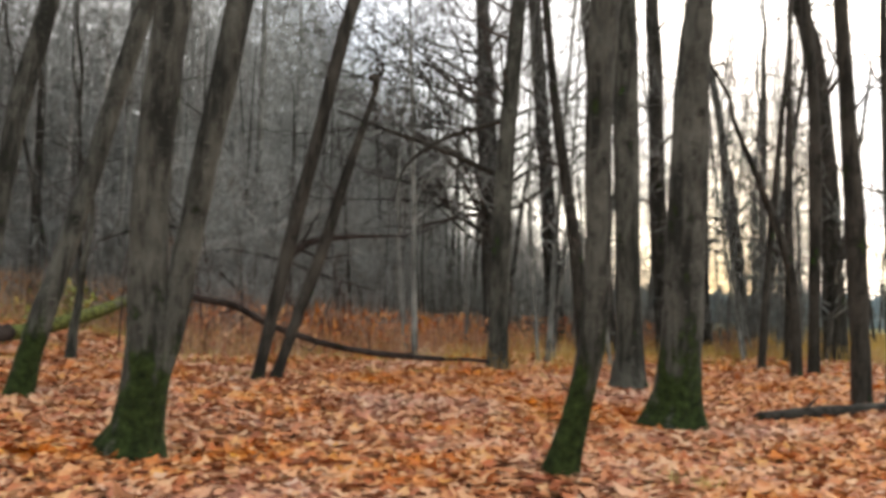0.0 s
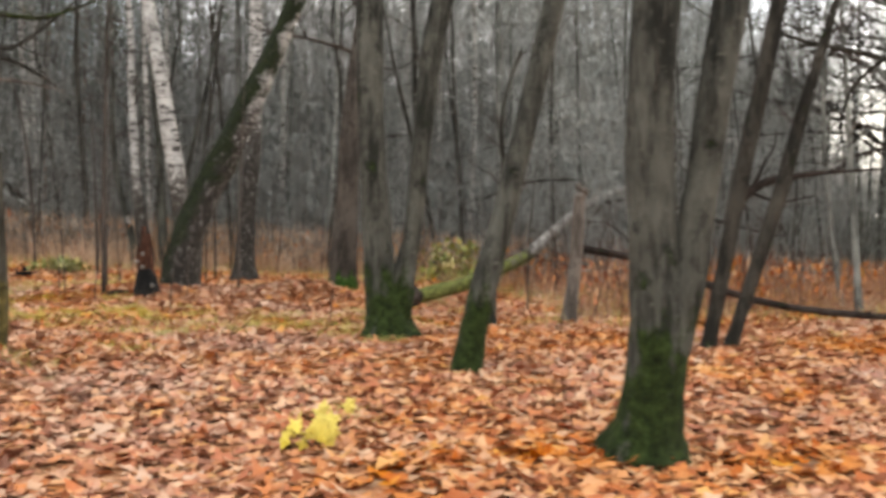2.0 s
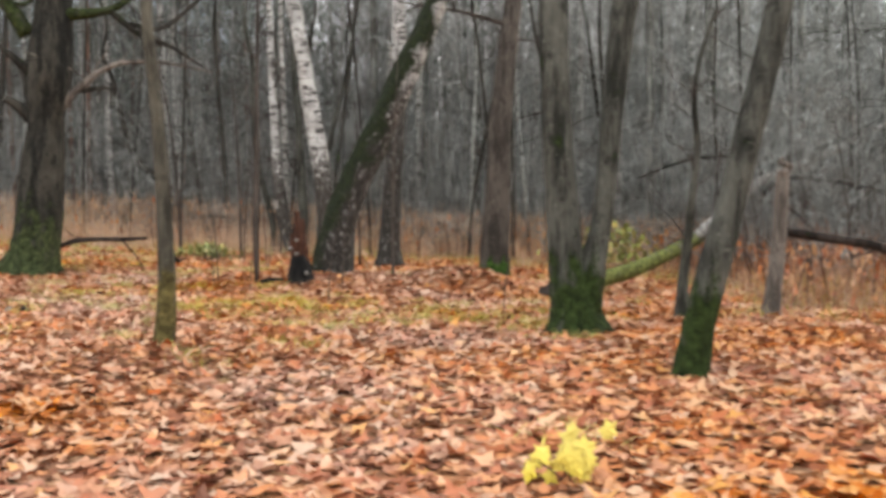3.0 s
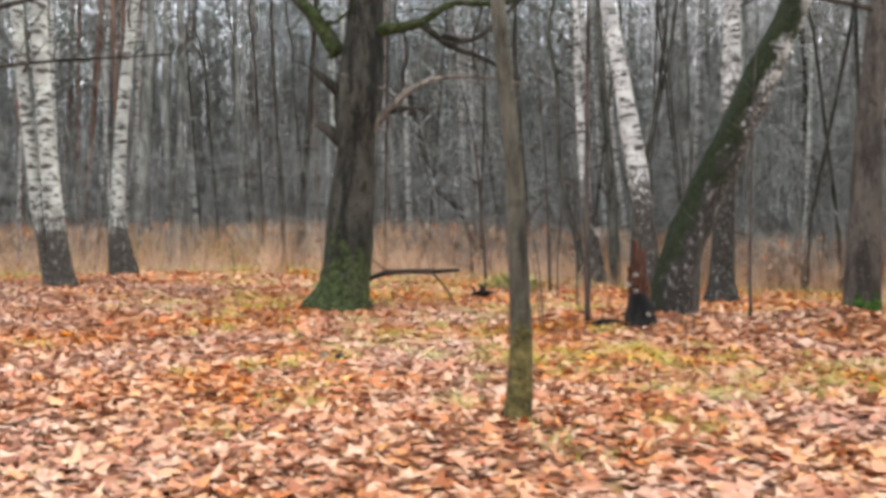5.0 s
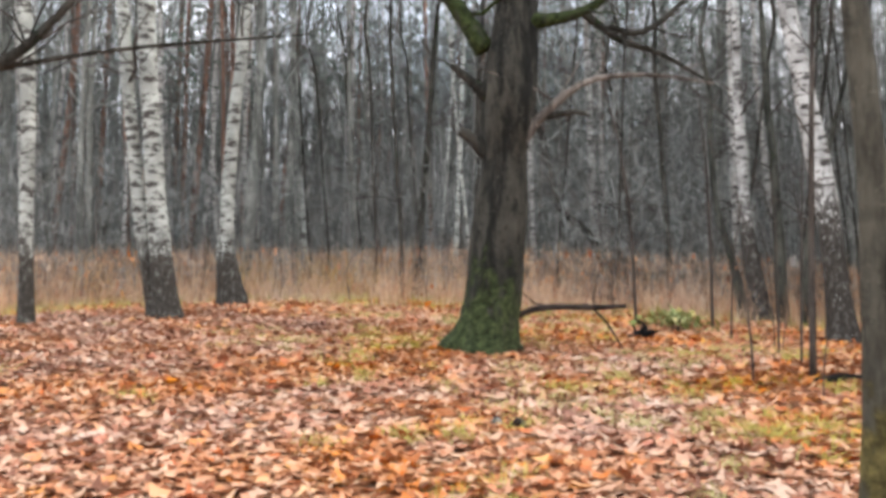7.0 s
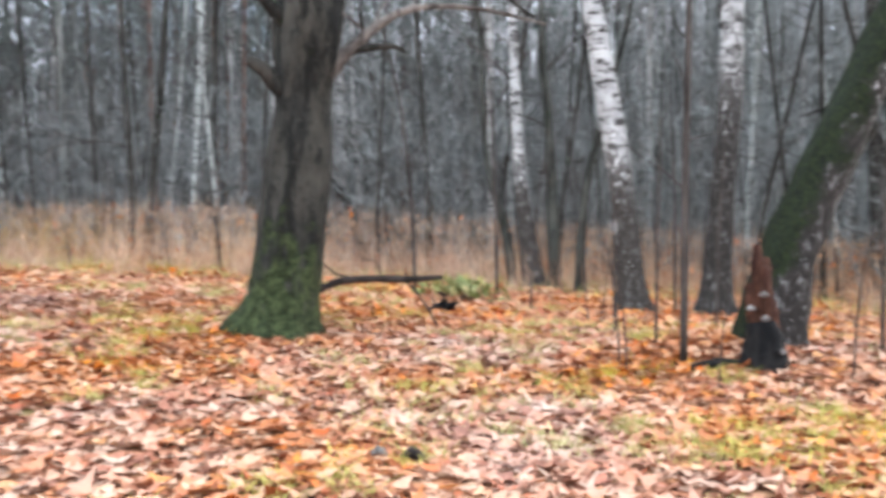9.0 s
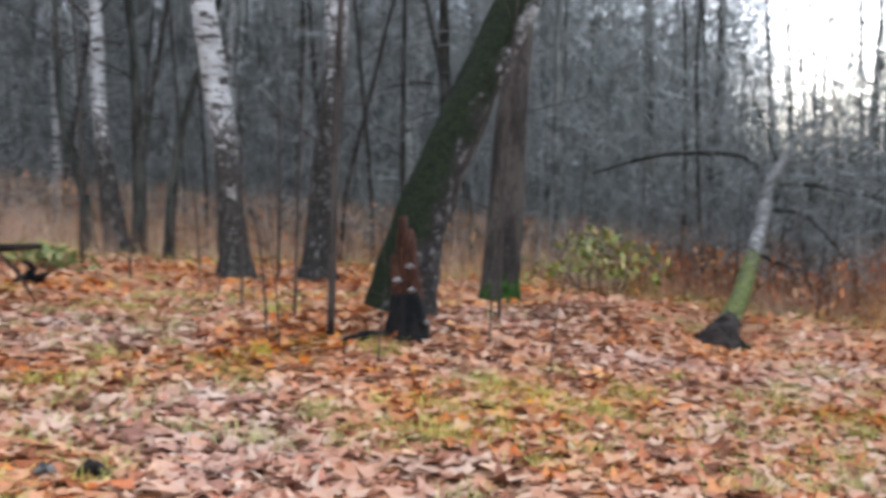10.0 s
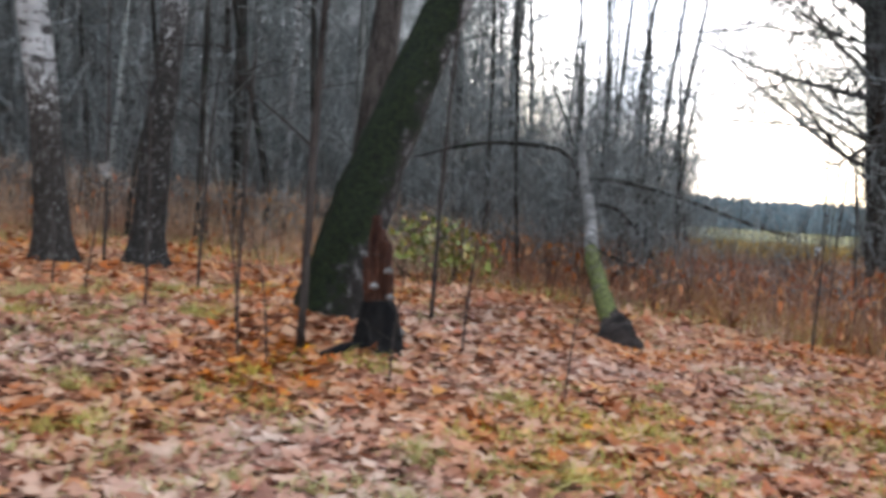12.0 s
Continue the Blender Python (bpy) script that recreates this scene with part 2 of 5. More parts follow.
LEAVES_ORANGE = leafy("fallen_leaves_orange", [(0.0, (0.20, 0.060, 0.022)), (0.16, (0.36, 0.100, 0.030)), (0.38, (0.45, 0.150, 0.040)), (0.60, (0.50, 0.210, 0.070)),
                                               (0.78, (0.52, 0.265, 0.125)), (0.92, (0.54, 0.315, 0.165)), (1.0, (0.54, 0.250, 0.05))], 0.7, translucent=0.1)
GRASS = leafy("grass_blades", [(0.0, (0.20, 0.20, 0.045)), (0.5, (0.40, 0.35, 0.085)), (1.0, (0.54, 0.44, 0.14))])
DRY = leafy("dry_stems", [(0.0, (0.26, 0.135, 0.08)), (0.4, (0.46, 0.265, 0.15)), (0.75, (0.56, 0.375, 0.225)), (1.0, (0.62, 0.48, 0.30))])
BRAMBLE = leafy("bramble_stems", [(0.0, (0.16, 0.070, 0.045)), (0.5, (0.34, 0.165, 0.095)), (1.0, (0.50, 0.29, 0.16))])
GOLD = leafy("golden_stems", [(0.0, (0.30, 0.17, 0.03)), (0.6, (0.46, 0.29, 0.06)), (1.0, (0.50, 0.36, 0.12))])
YELLOW = leafy("yellow_leaves", [(0.0, (0.40, 0.28, 0.025)), (1.0, (0.58, 0.46, 0.06))])
GREENLEAF = leafy("green_leaves", [(0.0, (0.11, 0.14, 0.03)), (0.6, (0.24, 0.25, 0.06)), (1.0, (0.42, 0.29, 0.08))])
# needles shifted to pale blue-green: the air's haze is in the colour
PINE_HAZY = leafy("hazy_needles", [(0.0, (0.15, 0.20, 0.21)), (1.0, (0.22, 0.28, 0.29))])
PAINT, _n, _l, _b = material("white_paint", 0.5)
_b.inputs["Base Color"].default_value = (0.78, 0.79, 0.82, 1)


# ---- mesh helpers ----
def mesh_of(name, verts, faces, mat, smooth=True):
    me = bpy.data.meshes.new(name)
    me.from_pydata([tuple(v) for v in verts] if not isinstance(verts, np.ndarray) else verts.tolist(), [], faces if isinstance(faces, list) else faces.tolist())
    me.polygons.foreach_set("use_smooth", np.full(len(me.polygons), smooth))
    me.materials.append(mat)
    me.update()
    return me


def part(name, mesh, parent, label=""):
    ob = new(name, mesh)
    ob.parent = parent
    return tagged(ob, label)


def thing(name, x, y, z, label, category, group=""):
    ob = new(name)
    ob.location = (x, y, z)
    return tagged(ob, label, category, group)


def curve_through(pts, n):
    """Catmull-Rom through rows of (x, y, z, r)."""
    p = np.array(pts, float)
    p = np.vstack([2 * p[0] - p[1], p, 2 * p[-1] - p[-2]])
    out = []
    for s in np.linspace(0, len(p) - 3 - 1e-6, n):
        i = int(s)
        t = s - i
        a, b, c, d = p[i], p[i + 1], p[i + 2], p[i + 3]
        out.append(0.5 * (2 * b + (c - a) * t + (2 * a - 5 * b + 4 * c - d) * t * t + (3 * b - a - 3 * c + d) * t ** 3))
    return np.array(out)


class Tubes:
    """Gathers tapered tubes into one mesh."""

    def __init__(self):
        self.v, self.f, self.count = [], [], 0

    def add(self, rows, sides=4, lobes=None, rough=0.0, cap=True):
        p = np.asarray(rows, float)
        n = len(p)
        d = np.gradient(p[:, :3], axis=0)
        d /= np.linalg.norm(d, axis=1, keepdims=True) + 1e-9
        if np.abs(d[:, 2]).mean() > 0.5:
            ref = np.tile([1.0, 0, 0], (n, 1))
        else:
            ref = np.tile([0, 0, 1.0], (n, 1))
        a = np.cross(d, ref)
        a /= np.linalg.norm(a, axis=1, keepdims=True) + 1e-9
        b = np.cross(d, a)
        th = np.linspace(0, 2 * np.pi, sides, endpoint=False)
        r = np.repeat(p[:, 3:4], sides, 1)
        if lobes is not None:
            r = r * (1 + lobes(th[None, :], p[:, 2:3]))
        if rough:
            r = r * (1 + rough * rng.standard_normal(r.shape))
        v = p[:, None, :3] + r[:, :, None] * (np.cos(th)[None, :, None] * a[:, None] + np.sin(th)[None, :, None] * b[:, None])
        base = self.count
        i, j = np.meshgrid(np.arange(n - 1), np.arange(sides), indexing="ij")
        k = (j + 1) % sides
        quad = np.stack([i * sides + j, i * sides + k, (i + 1) * sides + k, (i + 1) * sides + j], -1).reshape(-1, 4) + base
        self.v.append(v.reshape(-1, 3))
        self.f += quad.tolist()
        if cap:
            self.f += [list(range(base + (n - 1) * sides, base + n * sides)), list(range(base + sides - 1, base - 1, -1))]
        self.count += n * sides

    def mesh(self, name, mat):
        return mesh_of(name, np.vstack(self.v), self.f, mat)


def stick(tubes, start, way, length, r, sides=3, n=4, wander=0.16, lift=0.1, taper=0.25):
    """One wandering tapered shoot; gives its rows."""
    p, w = np.array(start, float), np.array(way, float)
    w /= np.linalg.norm(w)
    rows = [(*p, r)]
    for i in range(1, n):
        w = w + rng.normal(0, wander, 3) + (0, 0, lift)
        w /= np.linalg.norm(w)
        p = p + w * length / (n - 1)
        rows.append((*p, r * (1 - (1 - taper) * i / (n - 1))))
    tubes.add(rows, sides, cap=False)
    return np.array(rows), w


def boughs(tubes, axis, low, count, reach, subs=5, subsubs=4, sides=4):
    """Limbs with branches and twigs along a trunk's axis, from the height low upward."""
    top = axis[-1, 2]
    for _ in range(count):
        h = low + (top - low) * rng.random() ** 1.2
        i = min(np.searchsorted(axis[:, 2], h), len(axis) - 1)
        a = rng.random() * 2 * np.pi
        f = 1 - 0.6 * (h - low) / max(top - low, 0.1)
        rows, w = stick(tubes, axis[i, :3], (math.cos(a), math.sin(a), 0.35 + 0.5 * rng.random()), reach * f * (0.6 + 0.6 * rng.random()), max(0.25 * axis[i, 3], 0.010) * (0.6 + 0.6 * rng.random()), sides, 6, 0.2, 0.03)
        for _ in range(subs):
            q = rows[1 + rng.integers(5)]
            r2, w2 = stick(tubes, q[:3], w + rng.normal(0, 0.7, 3), reach * f * (0.25 + 0.3 * rng.random()), max(q[3] * 0.55, 0.005), 3, 4, 0.22, 0.03)
            for _ in range(subsubs):
                q2 = r2[1 + rng.integers(3)]
                stick(tubes, q2[:3], w2 + rng.normal(0, 0.7, 3), reach * f * (0.10 + 0.2 * rng.random()), max(q2[3] * 0.6, 0.0035), 3, 3, 0.25, 0.0)


def grow(axis_rows, height, top_r=0.02, n_low=26):
    """The given lower axis of a trunk, carried on up to its full height."""
    rows = [tuple(r) for r in axis_rows]
    a, b = np.array(rows[-2]), np.array(rows[-1])
    lean = (b[:2] - a[:2]) / max(b[2] - a[2], 0.1)
    z, r0 = b[2], b[3]
    steps = 5
    for k in range(1, steps + 1):
        f = k / steps
        dz = (height - z) * f
        rows.append((b[0] + lean[0] * dz * (1 - 0.45 * f) + rng.normal(0, 0.06), b[1] + lean[1] * dz * (1 - 0.45 * f) + rng.normal(0, 0.06), z + dz, r0 + (top_r - r0) * f))
    return curve_through(rows, n_low + 16)


def flare(amount, lobes_n, phase):
    def shape(th, z):
        zz = np.clip(z, 0, None)
        return np.exp(-zz / 0.16) * amount * (0.35 + 0.65 * np.cos(lobes_n * th + phase) ** 2) + 0.05 * np.sin(2 * th + 1.7 * z + phase) + 0.03 * np.sin(5 * th - 3.1 * z)
    return shape


def tree(name, label, x, y, stems, mat, height=13.0, low=4.0, limbs=8, reach=2.6, foot=0.3, group="", crown_mat=None, sides=16, twigs=0, crown_label="bare branches and fine twigs", sink=0.12, rough=0.022):
    """A tree at (x, y): one or more stems, each of rows (dx, dy, height, radius) up to where it leaves the view."""
    root = thing(name, x, y, float(land(x, y)) , label, "tree", group)
    t, c = Tubes(), Tubes()
    for k, rows in enumerate(stems):
        rows = [tuple(r) for r in rows]
        if k == 0:
            rows = [(rows[0][0], rows[0][1], -sink, rows[0][3])] + rows if rows[0][2] > -0.05 else rows
        axis = grow(rows, height * (1 - 0.1 * k), n_low=34)
        t.add(axis, sides, flare(foot if k == 0 else 0.0, 3, rng.random() * 6), rough)
        boughs(c, axis, low, limbs, reach, sides=5)
        for _ in range(twigs):
            i = rng.integers(8, 30)
            a = rng.random() * 6.28
            stick(c, axis[i, :3], (math.cos(a), math.sin(a), 0.5), 0.25 + 0.7 * rng.random(), 0.007, 3, 4, 0.25)
    part("trunk", t.mesh("trunk", mat), root)
    part("crown", c.mesh("crown", crown_mat or TWIG), root, crown_label)
    return root


# ---- ground: one sheet to the horizon ----
def ground():
    xs = np.concatenate([np.linspace(-900, -60, 9), np.linspace(-50, -32, 10), np.arange(-30, 14, 0.25), np.linspace(15, 40, 14), np.linspace(60, 900, 9)])
    ys = np.concatenate([np.linspace(-900, -40, 8), np.linspace(-30, -6, 9), np.arange(-5, 30, 0.25), np.linspace(31, 60, 16), np.linspace(80, 900, 9)])
    gx, gy = np.meshgrid(xs, ys)
    v = np.stack([gx, gy, land(gx, gy)], -1).reshape(-1, 3)
    i, j = np.meshgrid(np.arange(len(ys) - 1), np.arange(len(xs) - 1), indexing="ij")
    a = i * len(xs) + j
    f = np.stack([a, a + 1, a + len(xs) + 1, a + len(xs)], -1).reshape(-1, 4)
    tagged(new("ground", mesh_of("ground", v, f, FLOOR)), "woodland ground of brown leaf mould and grass", "ground", kind="structure")


ground()


# ---- trees beside the walk ----
GREY = "slender grey-barked tree standing in fallen leaves"
tree("maple_tree", "twin-stemmed grey tree with a dark green mossy foot", -2.28, 7.00,
     [[(0.02, 0.01, 0.0, 0.215), (0.07, 0.01, 0.28, 0.178), (0.11, 0.02, 0.72, 0.170), (0.08, 0.00, 1.27, 0.140), (0.07, -0.01, 1.81, 0.134), (0.09, -0.01, 2.36, 0.134), (0.13, -0.01, 2.90, 0.138)],
      [(0.12, 0.03, 0.45, 0.120), (0.26, 0.06, 1.01, 0.108), (0.31, 0.07, 1.34, 0.098), (0.37, 0.08, 1.70, 0.095), (0.45, 0.09, 2.25, 0.102), (0.56, 0.11, 2.90, 0.106)]],
     BARK_MOSS, low=3.6, twigs=6, foot=0.55, sides=20)
tree("maple_tree", "two grey trunks grown from one mossy foot", -5.79, 11.35,
     [[(-0.01, 0.0, 0.0, 0.285), (-0.03, -0.01, 0.24, 0.235), (-0.10, -0.04, 0.71, 0.180), (-0.15, -0.06, 1.45, 0.167), (-0.19, -0.07, 2.38, 0.161), (-0.21, -0.07, 3.62, 0.155)],
      [(0.05, 0.02, 0.20, 0.186), (0.15, 0.08, 0.77, 0.130), (0.24, 0.12, 1.26, 0.105), (0.33, 0.17, 2.25, 0.120), (0.41, 0.21, 3.00, 0.126), (0.49, 0.26, 3.61, 0.126)]],
     BARK_MOSS, low=4.4, twigs=6, foot=0.35, sides=18)
tree("maple_tree", "slanting grey tree with a bent dark foot", -4.22, 9.49,
     [[(0.0, 0.0, 0.0, 0.129), (0.07, 0.04, 0.42, 0.118), (0.17, 0.08, 0.85, 0.118), (0.29, 0.14, 1.33, 0.105), (0.42, 0.21, 1.90, 0.108), (0.55, 0.28, 2.48, 0.108), (0.68, 0.34, 3.10, 0.104)]],
     BARK_MOSS, low=3.8, twigs=5)
tree("young_tree", "thin leaning young tree with brown bark", -2.32, 11.88,
     [[(0.02, 0.01, 0.0, 0.078), (0.20, 0.04, 0.99, 0.082), (0.39, 0.08, 1.96, 0.088), (0.60, 0.12, 2.93, 0.090), (0.83, 0.17, 4.10, 0.088)]], BARK_DARK, height=10, low=4.2, limbs=6, reach=1.8, twigs=8)
tree("young_tree", "thin slanting dead young tree with snapped top", -2.08, 11.89,
     [[(0.0, 0.0, 0.0, 0.071), (0.27, 0.06, 0.89, 0.075), (0.55, 0.13, 1.79, 0.075), (0.77, 0.17, 2.63, 0.066), (1.11, 0.25, 3.79, 0.036)]], BARK_DARK, height=4.2, low=2.0, limbs=3, reach=0.8, twigs=8)
tree("maple_tree", GREY, 0.90, 15.46, [[(0.02, 0.0, 0.0, 0.179), (0.02, -0.06, 1.21, 0.158), (0.03, -0.14, 3.00, 0.156), (0.11, -0.23, 4.79, 0.135), (0.16, -0.27, 5.69, 0.126)]], BARK_GREY, low=4.0, limbs=10, twigs=6)
tree("maple_tree", GREY, 2.49, 12.63, [[(0.01, 0.0, 0.0, 0.226), (0.0, -0.05, 0.74, 0.175), (-0.07, -0.14, 2.24, 0.170), (-0.14, -0.23, 3.74, 0.164), (-0.21, -0.33, 5.24, 0.158)]], BARK_GREY, low=4.5, twigs=8)
tree("maple_tree", "thick straight grey tree with flaring roots", 2.27, 9.29,
     [[(0.02, 0.0, 0.0, 0.290), (0.05, -0.03, 0.51, 0.228), (0.08, -0.09, 1.39, 0.193), (0.09, -0.15, 2.49, 0.180), (0.11, -0.23, 3.71, 0.155), (0.14, -0.26, 4.26, 0.138)]], BARK_MOSS, low=4.5, foot=0.5, sides=20, twigs=6)
tree("young_tree", "bent young tree with a mossy crooked foot", 0.75, 6.28,
     [[(0.06, 0.0, 0.0, 0.104), (0.16, -0.03, 0.47, 0.086), (0.24, -0.06, 0.92, 0.089), (0.26, -0.10, 1.59, 0.089), (0.24, -0.14, 2.34, 0.089), (0.25, -0.19, 3.08, 0.093)]], BARK_MOSS, low=3.5, limbs=7, twigs=8)
for x, y, rows, h in [
        (2.82, 23.22, [(0, 0, 0, 0.25), (-0.21, -0.15, 2.4, 0.208), (-0.48, -0.32, 5.16, 0.18), (-0.83, -0.54, 8.61, 0.166)], 16),
        (8.90, 27.58, [(0, 0, 0, 0.198), (-0.47, -0.21, 3.31, 0.181), (-1.05, -0.43, 6.91, 0.115), (-1.56, -0.58, 9.2, 0.066)], 12),
        (11.29, 33.55, [(0, 0, 0, 0.16), (-0.07, -0.33, 5.24, 0.14), (-0.16, -0.58, 9.25, 0.10)], 14),
        (5.92, 15.75, [(0, 0, 0, 0.094), (-0.17, -0.11, 1.78, 0.085), (-0.71, -0.2, 3.17, 0.056), (-1.17, -0.26, 4.19, 0.038)], 6),
        (6.38, 16.21, [(0, 0, 0, 0.097), (-0.06, -0.16, 2.59, 0.106), (-0.14, -0.28, 4.51, 0.097), (-0.35, -0.4, 6.44, 0.087)], 12),
        (5.09, 11.45, [(0, 0, 0, 0.123), (-0.13, -0.12, 1.85, 0.123), (-0.28, -0.22, 3.54, 0.102), (-0.42, -0.31, 4.9, 0.089)], 12),
        (9.48, 22.72, [(0, 0, 0, 0.285), (-0.34, -0.27, 4.33, 0.231), (-0.75, -0.46, 7.29, 0.204), (-1.23, -0.54, 8.63, 0.163)], 16),
        (5.24, 22.04, [(0, 0, 0, 0.224), (-0.31, -0.21, 3.41, 0.197), (-0.48, -0.42, 6.7, 0.17), (-0.59, -0.5, 8.0, 0.158)], 14),
        (2.72, 17.95, [(0, 0, 0, 0.139), (-0.23, -0.13, 2.08, 0.129), (-0.69, -0.3, 4.74, 0.096), (-0.97, -0.43, 6.87, 0.075)], 11),
        (6.80, 24.5, [(0, 0, 0, 0.176), (-0.19, -0.23, 3.65, 0.16), (-0.58, -0.55, 8.75, 0.13)], 14),
        (3.90, 21.86, [(0, 0, 0, 0.17), (-0.4, -0.27, 4.29, 0.131), (-0.85, -0.51, 8.19, 0.104)], 13)]:
    tree("young_tree", "dark slender tree at the edge of the field", x, y, [rows], BARK_DARK, height=h, low=2.5, limbs=12, reach=2.2, sides=10, group="trees at the field", twigs=6)

for x, y, lx, r0 in ((-2.2, 34.0, -0.5, 0.10), (-0.6, 35.5, 0.2, 0.07), (0.2, 33.6, 0.3, 0.10), (0.6, 34.8, -0.3, 0.08), (1.05, 34.2, 0.5, 0.12), (1.65, 33.5, 0.6, 0.10), (1.9, 35.2, 0.1, 0.08), (2.35, 34.0, 0.9, 0.11)):
    tree("young_tree", "tall slim dark tree rising against the sky", x, y, [[(0, 0, 0, r0), (0.1 * lx, 0, 2.0, 0.9 * r0), (0.5 * lx, 0.1, 5, 0.75 * r0), (lx, 0.1, 8, 0.55 * r0)]], BARK_DARK, height=11 + 2 * rng.random(), low=2.2, limbs=18, reach=1.3, sides=7, group="trees against the sky", twigs=6)
for k in range(9):
    y = 15 + 22 * rng.random()
    x = y * (0.30 + 0.22 * rng.random())
    r0, lx = 0.04 + 0.07 * rng.random(), rng.normal(0, 0.5)
    tree("young_tree", "dark slender tree at the edge of the field", x, y, [[(0, 0, 0, r0), (0.2 * lx, 0, 1.8, 0.9 * r0), (0.6 * lx, 0.1, 4, 0.75 * r0), (lx, 0.1, 6.5, 0.6 * r0)]], BARK_DARK, height=9 + 4 * rng.random(), low=1.8, limbs=16, reach=1.9, sides=7, group="trees at the field", twigs=6)
tree("sapling", "straight brown sapling with a yellow-green foot", -8.50, 8.28,
     [[(0.0, 0.0, 0.0, 0.086), (0.03, 0.01, 0.43, 0.076), (0.04, -0.01, 1.06, 0.065), (0.03, -0.05, 1.76, 0.060), (0.0, -0.10, 2.40, 0.055), (-0.02, -0.13, 2.85, 0.049)]], BARK_SAPLING, height=7, low=3.2, limbs=7, reach=1.4, foot=0.12, twigs=1)
tree("birch_tree", "leaning birch covered with dark green moss", -11.04, 14.50,
     [[(0.05, 0.02, 0.0, 0.31), (0.18, 0.06, 0.75, 0.285), (0.42, 0.20, 1.45, 0.258), (0.78, 0.42, 2.35, 0.220), (1.15, 0.63, 3.25, 0.200), (1.52, 0.84, 4.2, 0.175)]], BIRCH_MOSS, height=12, low=4.8, foot=0.2, sides=22, reach=2.4, twigs=8, rough=0.05)
tree("birch_tree", "white birch with a black cracked foot", -13.99, 18.85,
     [[(0.02, 0.01, 0.0, 0.251), (-0.09, 0.0, 1.05, 0.198), (-0.24, -0.02, 2.39, 0.189), (-0.45, -0.06, 3.56, 0.171), (-0.62, -0.09, 4.63, 0.162)]], BIRCH_HIGH, height=14, low=4.0, foot=0.3, twigs=6)
tree("birch_tree", "upright birch with black cracked bark and spreading roots", -12.88, 19.45,
     [[(-0.01, 0.0, 0.0, 0.230), (0.05, 0.05, 1.59, 0.192), (0.16, 0.12, 3.03, 0.182), (0.19, 0.18, 4.95, 0.153)]], BIRCH_MIXED, height=15, low=4.0, foot=0.7, sides=20, twigs=6)
tree("maple_tree", "stout grey-brown tree with a mossy foot", -10.09, 18.70,
     [[(0.0, 0.0, 0.0, 0.277), (0.05, 0.05, 1.32, 0.245), (0.12, 0.11, 2.90, 0.221), (0.22, 0.17, 4.09, 0.190)]], bark("bark_brown", (0.028, 0.023, 0.019), (0.092, 0.078, 0.064), moss_top=0.5), height=14, low=4.4, foot=0.3, twigs=6)
for x, y, rows in [(-21.12, 10.85, [(-0.05, -0.06, 0, 0.24), (-0.12, -0.17, 1.12, 0.17), (-0.16, -0.29, 2.62, 0.155), (-0.19, -0.40, 4.41, 0.145), (-0.18, -0.43, 5.41, 0.13)]),
                   (-21.42, 10.72, [(0, 0, 0, 0.15), (-0.14, -0.22, 1.5, 0.12), (-0.26, -0.42, 3.6, 0.105), (-0.34, -0.55, 5.4, 0.09)]),
                   (-23.32, 13.15, [(-0.05, -0.06, 0, 0.29), (-0.12, -0.18, 1.0, 0.20), (-0.10, -0.17, 1.5, 0.145), (-0.01, -0.14, 3.09, 0.125), (0.28, 0.03, 6.05, 0.11)]),
                   (-21.14, 8.66, [(-0.04, -0.04, 0, 0.122), (0.01, -0.09, 1.49, 0.096), (0.09, -0.12, 3.23, 0.115), (0.10, -0.23, 4.98, 0.105)]),
                   (-22.6, 7.6, [(0, 0, 0, 0.15), (0.0, -0.05, 1.5, 0.12), (0.05, -0.1, 3.2, 0.11), (0.1, -0.2, 5.0, 0.10)])]:
    tree("birch_tree", "white birch with dark marks and blackened foot", x, y, [rows], BIRCH, height=16, low=3.6, limbs=9, foot=0.3, group="birches by the glade", sides=12, twigs=5)
field_tree = tree("maple_tree", "tall dark tree with spreading bare branches", 1.30, 22.40,
     [[(0, 0, 0, 0.336), (-0.11, 0.12, 1.72, 0.266), (-0.29, 0.30, 4.37, 0.243), (-0.43, 0.42, 6.10, 0.232)]], BARK_DARK, height=15, low=2.2, limbs=46, reach=4.6, foot=0.3)
ft = Tubes()
for _ in range(23):
    h = 2.2 + 6.9 * rng.random()
    rows, w = stick(ft, (-0.065 * h, 0.065 * h, h), (rng.normal(-0.9, 0.5), rng.normal(-0.2, 0.5), 0.55), 2.6 + 2.6 * rng.random(), 0.034, 4, 8, 0.17, 0.0, 0.3)
    for _ in range(9):
        q = rows[2 + rng.integers(6)]
        r2, w2 = stick(ft, q[:3], w + rng.normal(0, 0.6, 3), 0.8 + 1.0 * rng.random(), 0.013, 3, 5, 0.24, 0.02, 0.4)
        for _ in range(6):
            stick(ft, r2[1 + rng.integers(4), :3], w2 + rng.normal(0, 0.7, 3), 0.3 + 0.7 * rng.random(), 0.008, 3, 4, 0.25, 0.02, 0.5)
tagged(part("branch_spray", ft.mesh("branch_spray", BARK_DARK), field_tree, "dense spray of thin arching branches"), kind="stuff")
tree("young_tree", "thin dark upright tree", -11.41, 26.18, [[(0, 0, 0, 0.165), (-0.09, 0.15, 2.14, 0.142), (-0.21, 0.35, 5.08, 0.118)]], BARK_DARK, height=13, low=3, twigs=8)
tree("young_tree", "crooked grey shoot at the edge of the undergrowth", -5.16, 13.16, [[(0, 0, 0, 0.085), (0.02, 0.02, 0.44, 0.065), (0.08, 0.02, 0.94, 0.05)]], BARK_GREY, height=3.6, low=0.8, limbs=9, reach=0.9, foot=0.2)


